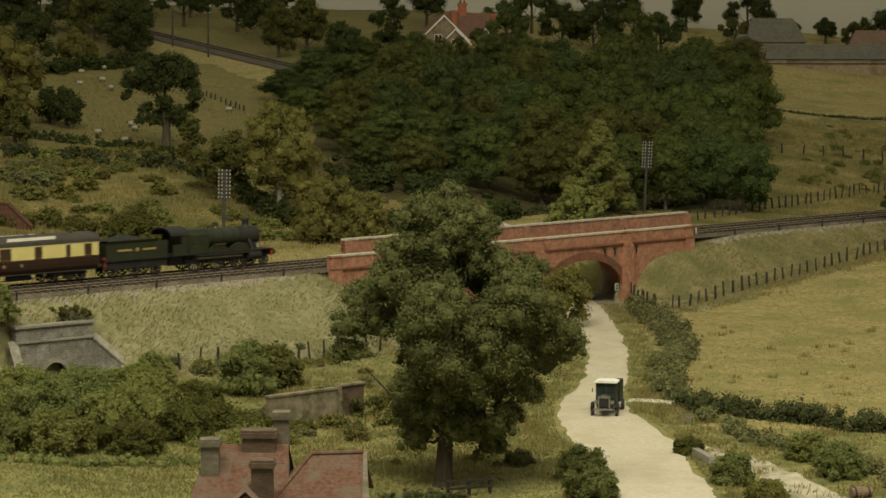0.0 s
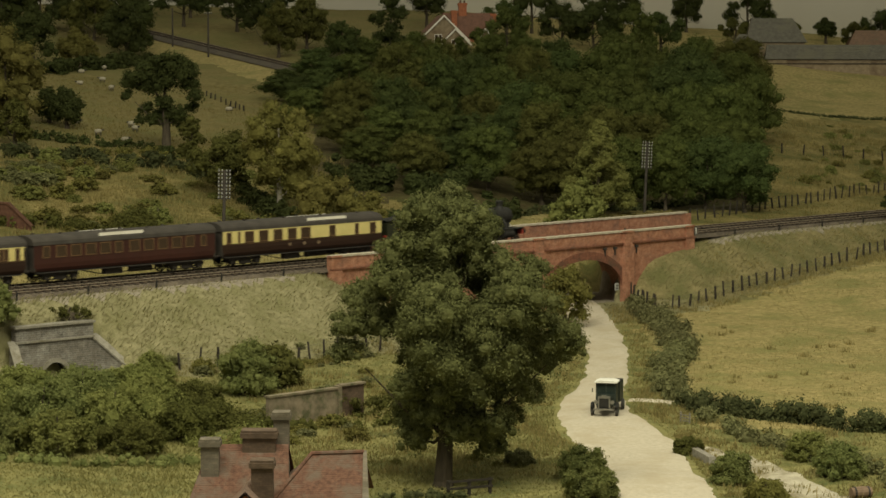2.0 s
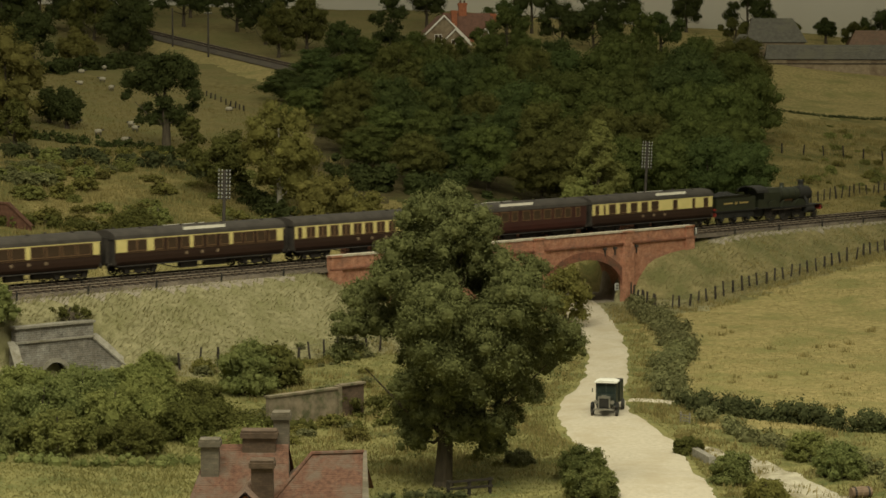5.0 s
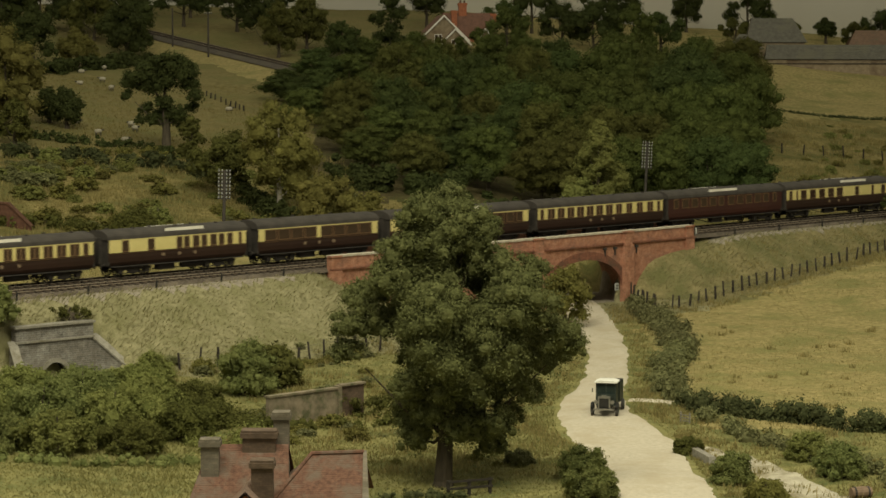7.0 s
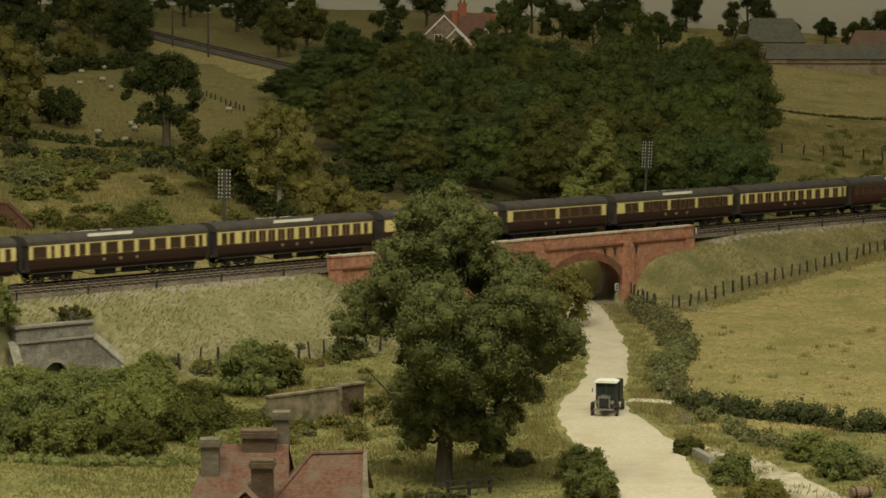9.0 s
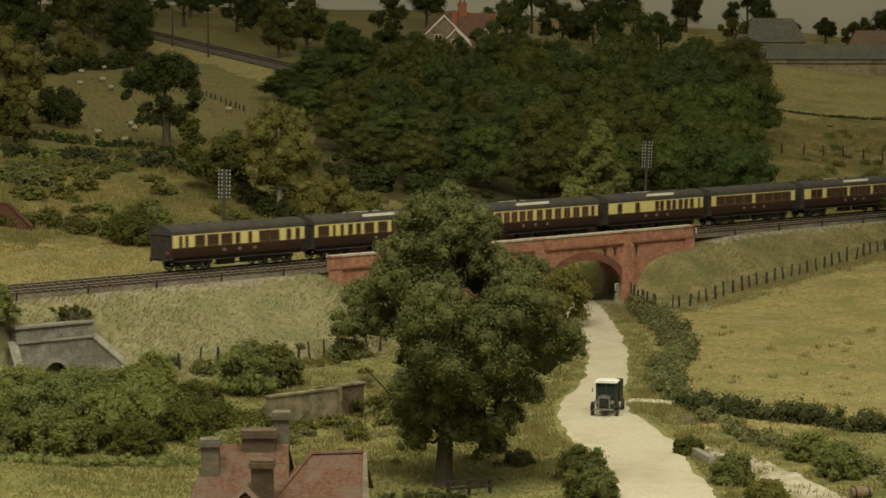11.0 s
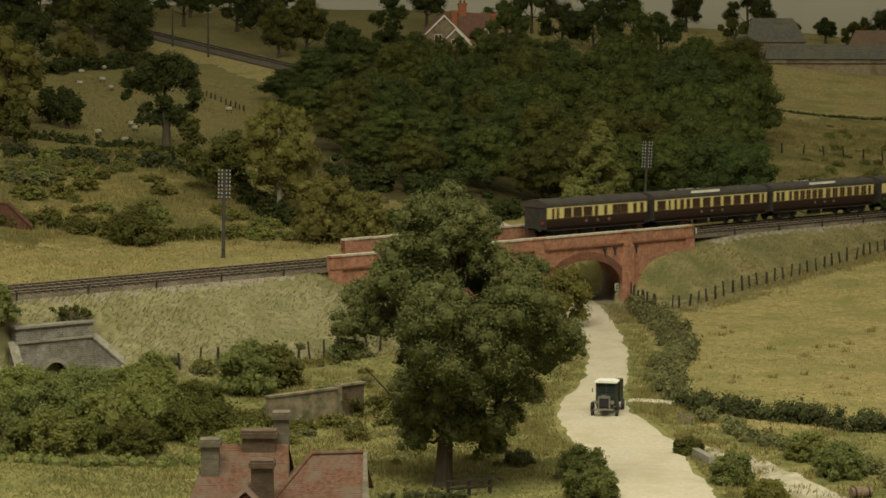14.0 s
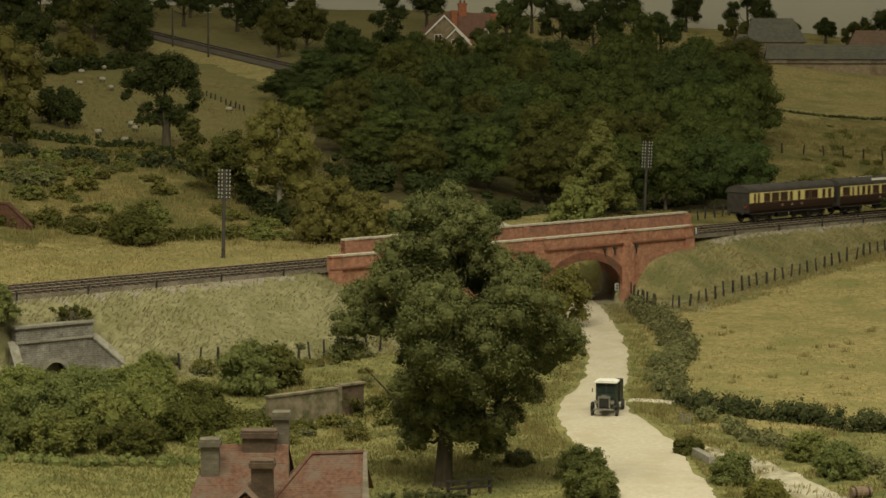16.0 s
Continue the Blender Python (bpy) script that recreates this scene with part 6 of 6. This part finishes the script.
grown_tree("lineside_thorn", 47.9, 258, 4.8, 6.2, L_DARK, "dark thorn tree hiding the line", seed=170, base=0.0, count=3500, leaf=0.16)
# bushes in front: near thicket, single bushes
for x, y, w, h, sd in ((-30.5, 167, 4.5, 1.3, 80), (-24.6, 168, 5.0, 1.7, 81), (-21.0, 167.5, 5.5, 2.7, 82), (-17.0, 166, 5, 2.3, 83), (-28.0, 161, 6, 2.7, 84), (-23.5, 161, 6, 3.0, 85), (-19.4, 160.5, 5.5, 2.7, 86), (-15.6, 160, 4.5, 1.9, 87), (-29.0, 154, 6, 2.8, 88), (-24.8, 153.5, 6, 3.0, 89), (-20.4, 153.5, 6, 2.9, 90), (-16.6, 155, 4.6, 2.2, 91), (-20.4, 172.5, 3.0, 3.3, 92), (-27.0, 148.5, 5, 2.1, 93), (-23.2, 148, 5, 2.2, 94), (-19.0, 149.5, 4.6, 1.9, 95), (-33, 160, 6, 2.6, 101)):
    grown_tree("thicket_bush", x, y, w * 1.08, h * (1.22 if y < 163 else 1.0), (L_BUSH, L_BUSH2, L_BUSH, L_OLIVE2)[sd % 4], "leafy green bush in the thicket below the bank", "thicket", seed=sd, base=0.0, n=9, knobs=6, count=14000, leaf=0.08, category="bush", k=0.33)
grown_tree("holly_bush", -13.9, 174, 4.3, 4.2, L_BUSH2, "dark green round bush at the bank foot", seed=91, base=0.0, count=9000, leaf=0.09, category="bush", knobs=7)
grown_tree("bramble", -27.6, 183.4, 4.0, 0.9, L_OLIVE2, "low bramble above the culvert portal", seed=180, base=0.0, count=1800, leaf=0.1, category="bush")
grown_tree("bramble", -32.6, 178.5, 4.6, 3.4, L_BUSH2, "leafy bramble beside the culvert wing wall", seed=181, base=0.0, count=2600, leaf=0.1, category="bush")
grown_tree("bramble", -12.4, 178, 4.4, 3.4, L_OLIVE2, "dry olive bramble at the bank foot", seed=92, base=0.0, count=3000, leaf=0.13, category="bush")
for x, y, w, h, sd, mt in ((8.2, 144.0, 3.3, 2.1, 93, L_BUSH2), (8.4, 138.2, 3.4, 1.9, 94, L_BUSH2), (16.75, 142.6, 2.7, 2.1, 95, L_BUSH2), (15.2, 152.4, 2.0, 1.2, 96, L_OLIVE2), (23.4, 144.6, 3.4, 2.2, 97, L_BUSH2), (18.0, 136.6, 2.9, 1.5, 98, L_OLIVE), (4.6, 148, 2.4, 0.9, 99, L_HEDGE), (22.2, 149.5, 3, 2, 100, L_BUSH)):
    grown_tree("roadside_bush", x, y, w, h, mt, "low green bush beside the chalk road", "roadside bushes", seed=sd, base=0.0, n=7, knobs=7, count=8000, leaf=0.072, category="bush", k=0.33)

# hedges
make_hedge("roadside_hedge", [(17.2, 224), (18.4, 215), (19.2, 205), (18.8, 196), (17.2, 186), (16.2, 178), (16.4, 170)], 2.7, 1.6, L_HEDGE, "straggling brown-green hedge beside the road", 110, leaf=0.13)
make_hedge("field_hedge", [(16.8, 169.5), (19, 166), (23, 163.5), (28.6, 159.5), (34, 156)], 2.5, 1.6, L_DARK2, "dark clipped field hedge", 111, leaf=0.11)
make_hedge("field_hedge", [(17.4, 168.6), (19.4, 165.4), (23.4, 162.9), (26.2, 160.6), (29, 158.8), (34, 155.6)], 2.1, 1.4, L_DARK2, "dark clipped field hedge beside the lane", 124, leaf=0.1)
make_hedge("field_hedge", [(17.3, 164), (19.1, 158.5), (22.0, 152), (24.4, 147), (26.5, 141)], 2.4, 1.1, L_HEDGE, "low straggling hedge beside the lane", 112, leaf=0.11)
make_hedge("pasture_hedge", [(-52, 281), (-44.0, 280.8), (-40.3, 280), (-36.4, 279), (-30.7, 273.8), (-27, 271)], 1.6, 1.2, L_DARK, "dark overgrown hedge below the pasture", 113, leaf=0.2)
make_hedge("slope_hedge", [(-46, 263), (-41.5, 263.4), (-34.9, 262.8), (-28.8, 261.6), (-22, 257)], 2.2, 1.7, L_DARK2, "dark scrub hedge on the rough slope", 114, leaf=0.2)
make_hedge("wood_edge_hedge", [(-13, 262), (-8, 263), (-2, 264), (4, 266)], 3.6, 3.4, L_DARK, "dark undergrowth at the edge of the wood", 123, leaf=0.2)
make_hedge("slope_hedge", [(-41, 226), (-35, 228), (-30, 226), (-24, 227), (-19, 229)], 2.0, 1.3, L_OLIVE2, "olive scrub along the foot of the slope", 115, leaf=0.16)
make_hedge("slope_hedge", [(-20, 250), (-15, 241), (-11, 238), (-4, 240), (3, 248), (8, 258)], 2.6, 2.2, L_DARK, "dark scrub along the edge of the wood", 116, leaf=0.2)
make_hedge("wood_edge_hedge", [(4, 255), (12, 262), (22, 270), (30, 280)], 1.6, 1.0, L_DARK2, "low dark undergrowth at the edge of the wood", 117, leaf=0.18)
make_hedge("hill_hedge", [(-60, 333), (-55, 337), (-49, 347), (-43, 362)], 2.8, 2.2, L_DARK, "dark hedge at the top of the pasture", 118, leaf=0.24)
make_hedge("hill_hedge", [(43.5, 357), (54.6, 356), (66, 361)], 0.8, 0.5, L_DARK2, "thin dark field hedge on the hill", 119, leaf=0.14)
make_hedge("wall_ivy", [(-6.6, 165.4), (-4.4, 166.4), (-2.6, 167.2)], 1.6, 1.9, L_OLIVE2, "ivy and bramble over the old wall", 120, leaf=0.11)
make_hedge("wall_ivy", [(-10.0, 160.2), (-6.4, 161.6), (-3, 162.6)], 1.7, 1.0, L_OLIVE2, "low bramble at the foot of the old wall", 121, leaf=0.1)
make_hedge("bramble_patch", [(-18.5, 167), (-15, 165.5), (-12.6, 162.5), (-11.6, 159)], 3.0, 1.2, L_OLIVE2, "low tangled bramble between the thicket and the wall", 190, leaf=0.1)
make_hedge("bramble_patch", [(-16.5, 153), (-14.2, 151.5), (-12.4, 154), (-11.2, 158)], 2.6, 1.0, L_BUSH, "low leafy bramble at the edge of the thicket", 191, leaf=0.1)
make_hedge("bramble_patch", [(-27, 145), (-22, 144.2), (-18, 146), (-15, 148.5)], 2.0, 0.8, L_BUSH2, "low green growth before the thicket", 192, leaf=0.09)
make_hedge("garden_hedge", [(-3.4, 138.6), (0.0, 139.2), (1.6, 139.2)], 1.3, 0.6, L_DARK2, "dark low hedge under the elm", 122, leaf=0.1)

# scrub on the rough banks: four small shapes, copied
SCRUB = [grown_tree("scrub_bush", 0, 0, 2.6, 1.7, (L_OLIVE, L_OLIVE, L_HEDGE, L_BUSH)[i], "small rough scrub bush on the bank", "scrub", seed=130 + i, base=0.0, n=6, knobs=4, count=900, leaf=0.12, category="bush") for i in range(4)]
done = set()
for i in range(330):
    zone = i % 6
    if zone < 2:
        y = rnd.uniform(225, 276)
        x = rnd.uniform(-46, -9)
    elif zone == 2:
        x, y = line(rnd.uniform(-4, 26), rnd.uniform(-17, -13))
    elif zone == 3:
        y = rnd.uniform(300, 350)
        x = rnd.uniform(0.145, 0.18) * y
    elif zone == 5:
        y = rnd.uniform(180, 212)
        x = rnd.uniform(23, 36)
        if i % 3:
            x, y = rnd.uniform(-44, -12), rnd.uniform(222, 274)
    else:
        y = rnd.uniform(146, 186)
        x = rnd.uniform(-14, 4)
    if along(x, y)[1] > -12 and zone in (0, 1, 5) and along(x, y)[1] < 16:
        continue
    k = i % 4
    if k in done:
        ob = copy_thing(SCRUB[k], at(x, y, land(x, y) - 0.1, rnd.uniform(0, 360)))
    else:
        ob = SCRUB[k]
        ob.matrix_basis = at(x, y, land(x, y) - 0.1)
        done.add(k)
    q = rnd.uniform(0.35, 1.35) * (0.6 if zone in (2, 3, 4) else 0.22 if x > 20 else 1)
    ob.scale = (q, q, q * rnd.uniform(0.35, 0.95))


# grass tufts over the visible land
def make_grass(count, seed):
    rng = np.random.default_rng(seed)
    ys = 128 * (340 / 128) ** rng.random(count)
    xs = (rng.random(count) * 0.40 - 0.20) * ys
    ry = np.array([r[1] for r in ROAD])
    order = np.argsort(ry)
    rc = np.interp(ys, ry[order], np.array([r[0] for r in ROAD])[order])
    rh = np.interp(ys, ry[order], np.array([r[2] for r in ROAD])[order])
    sets = {}
    for x, y, c, h, r1, r2, r3, r4 in zip(xs.tolist(), ys.tolist(), rc.tolist(), rh.tolist(), *rng.random((4, count)).tolist()):
        if abs(x - c) < h + 0.15 and y < 245:
            continue
        s, u = along(x, y)
        if -4.6 < u < 3.2 or (-5.6 < u < -4 and 28 < s < 76):
            continue
        if y < 157 and abs(x - np.interp(y, (122, 138, 140.7, 145.4, 149.6, 153, 157), (26, 21.6, 20.9, 19.6, 18.4, 16.7, 14))) < 1.3:
            continue
        z = land(x, y)
        patch = noise.noise((x * 0.09, y * 0.05, 5)) + 0.5 * noise.noise((x * 0.4, y * 0.25, 9))
        bank = -15 < u < -5
        tall = (0.07 + 0.13 * r1) * (1.0 + 0.9 * max(-0.5, patch)) * (1.4 if bank else 1.0)
        if u < -15 and (s > 60 or x > 17):
            tall *= 0.45
        a = 6.283 * r2
        w = 0.035 + 0.035 * r3
        lean = (1.0 if bank else 0.3) * tall + 0.15 * r4
        b = 6.283 * r4 if not bank else -0.78 + 1.2 * (r4 - 0.5)
        kind = cover(x, y)
        if kind == 7:
            continue
        verts, faces = sets.setdefault((0, 1, 2, 3, 1, 2, 1)[kind], ([], []))
        k = len(verts)
        verts += [((x - w * math.cos(a)) * S, (y - w * math.sin(a)) * S, (z - 0.03) * S), ((x + w * math.cos(a)) * S, (y + w * math.sin(a)) * S, (z - 0.03) * S), ((x + lean * math.cos(b)) * S, (y + lean * math.sin(b)) * S, (z + tall) * S)]
        faces.append((k, k + 1, k + 2))
    for kind, (verts, faces) in sets.items():
        me = bpy.data.meshes.new("grass")
        me.from_pydata(verts, [], faces)
        me.materials.append((B_FIELD, B_BANK, B_ROUGH, B_MEADOW)[kind])
        tagged(new(("field_grass", "bank_grass", "rough_grass", "meadow_grass")[kind], me), ("short straw-yellow static grass on the fields", "combed grey-green static grass on the bank", "rough brown and olive grass on the slope", "fresh green-yellow tufts on the meadow")[kind], "grass", kind="stuff")


make_grass(300000, 3)


# taller weeds in clumps on verges, slopes and along walls
def make_weeds(spots, seed):
    rng = random.Random(seed)
    verts, faces = [], []
    for cx, cy, spread, tall in spots:
        for _ in range(rng.randrange(14, 34)):
            x, y = cx + rng.gauss(0, spread), cy + rng.gauss(0, spread)
            s, u = along(x, y)
            if -5.6 < u < 3.2:
                continue
            z, a, b = land(x, y), rng.uniform(0, 6.283), rng.uniform(0, 6.283)
            h, w = tall * rng.uniform(0.4, 1.0), rng.uniform(0.03, 0.07)
            k = len(verts)
            verts += [((x - w * math.cos(a)) * S, (y - w * math.sin(a)) * S, (z - 0.05) * S), ((x + w * math.cos(a)) * S, (y + w * math.sin(a)) * S, (z - 0.05) * S), ((x + 0.4 * h * math.cos(b)) * S, (y + 0.4 * h * math.sin(b)) * S, (z + h) * S)]
            faces.append((k, k + 1, k + 2))
    me = bpy.data.meshes.new("weeds")
    me.from_pydata(verts, [], faces)
    me.materials.append(B_WEED)
    tagged(new("weeds", me), "rough straw and brown weeds on verges and slopes", "weeds", kind="stuff")


B_WEED = let_through(mat("weed_stalks", (0.17, 0.155, 0.06), (0.42, 0.34, 0.15), 3.0, 0.9, 0, island=0.65, spec=0.1), 0.45)
SPOTS = []
rnd = random.Random(91)
for i in range(420):
    (x0, y0, h0), (x1, y1, h1) = rnd.choice(list(zip(ROAD[3:17], ROAD[4:18])))
    f, sd = rnd.random(), rnd.choice((-1, 1))
    SPOTS.append((x0 + (x1 - x0) * f + sd * (h0 + 0.5 + abs(rnd.gauss(0, 1.6))), y0 + (y1 - y0) * f, 0.35, 0.33))
for i in range(420):
    SPOTS.append((rnd.uniform(-46, -8), rnd.uniform(222, 278), 0.6, 0.7))
for i in range(260):
    SPOTS.append((rnd.uniform(-14, 6), rnd.uniform(145, 184), 0.4, 0.55))
for i in range(220):
    SPOTS.append((*line(rnd.uniform(-6, 100), rnd.gauss(-15, 1.0)), 0.4, 0.5))
for i in range(160):
    SPOTS.append((rnd.uniform(14, 27), rnd.uniform(138, 170), 0.35, 0.45))
for i in range(200):
    y = rnd.uniform(290, 350)
    SPOTS.append((rnd.uniform(0.135, 0.185) * y, y, 0.6, 0.7))
for i in range(240):
    SPOTS.append((*line(rnd.uniform(74, 135), rnd.uniform(-15, -7)), 0.5, 0.32))
for i in range(26):
    SPOTS.append((rnd.uniform(20, 38), rnd.uniform(172, 215), 0.2, 0.45))
SPOTS = [p for p in SPOTS if abs(p[0] - float(np.interp(p[1], [r[1] for r in ROAD[3:18]], [r[0] for r in ROAD[3:18]]))) > float(np.interp(p[1], [r[1] for r in ROAD[3:18]], [r[2] for r in ROAD[3:18]])) + 0.3 or p[1] > 245]
make_weeds(SPOTS, 5)
motions()
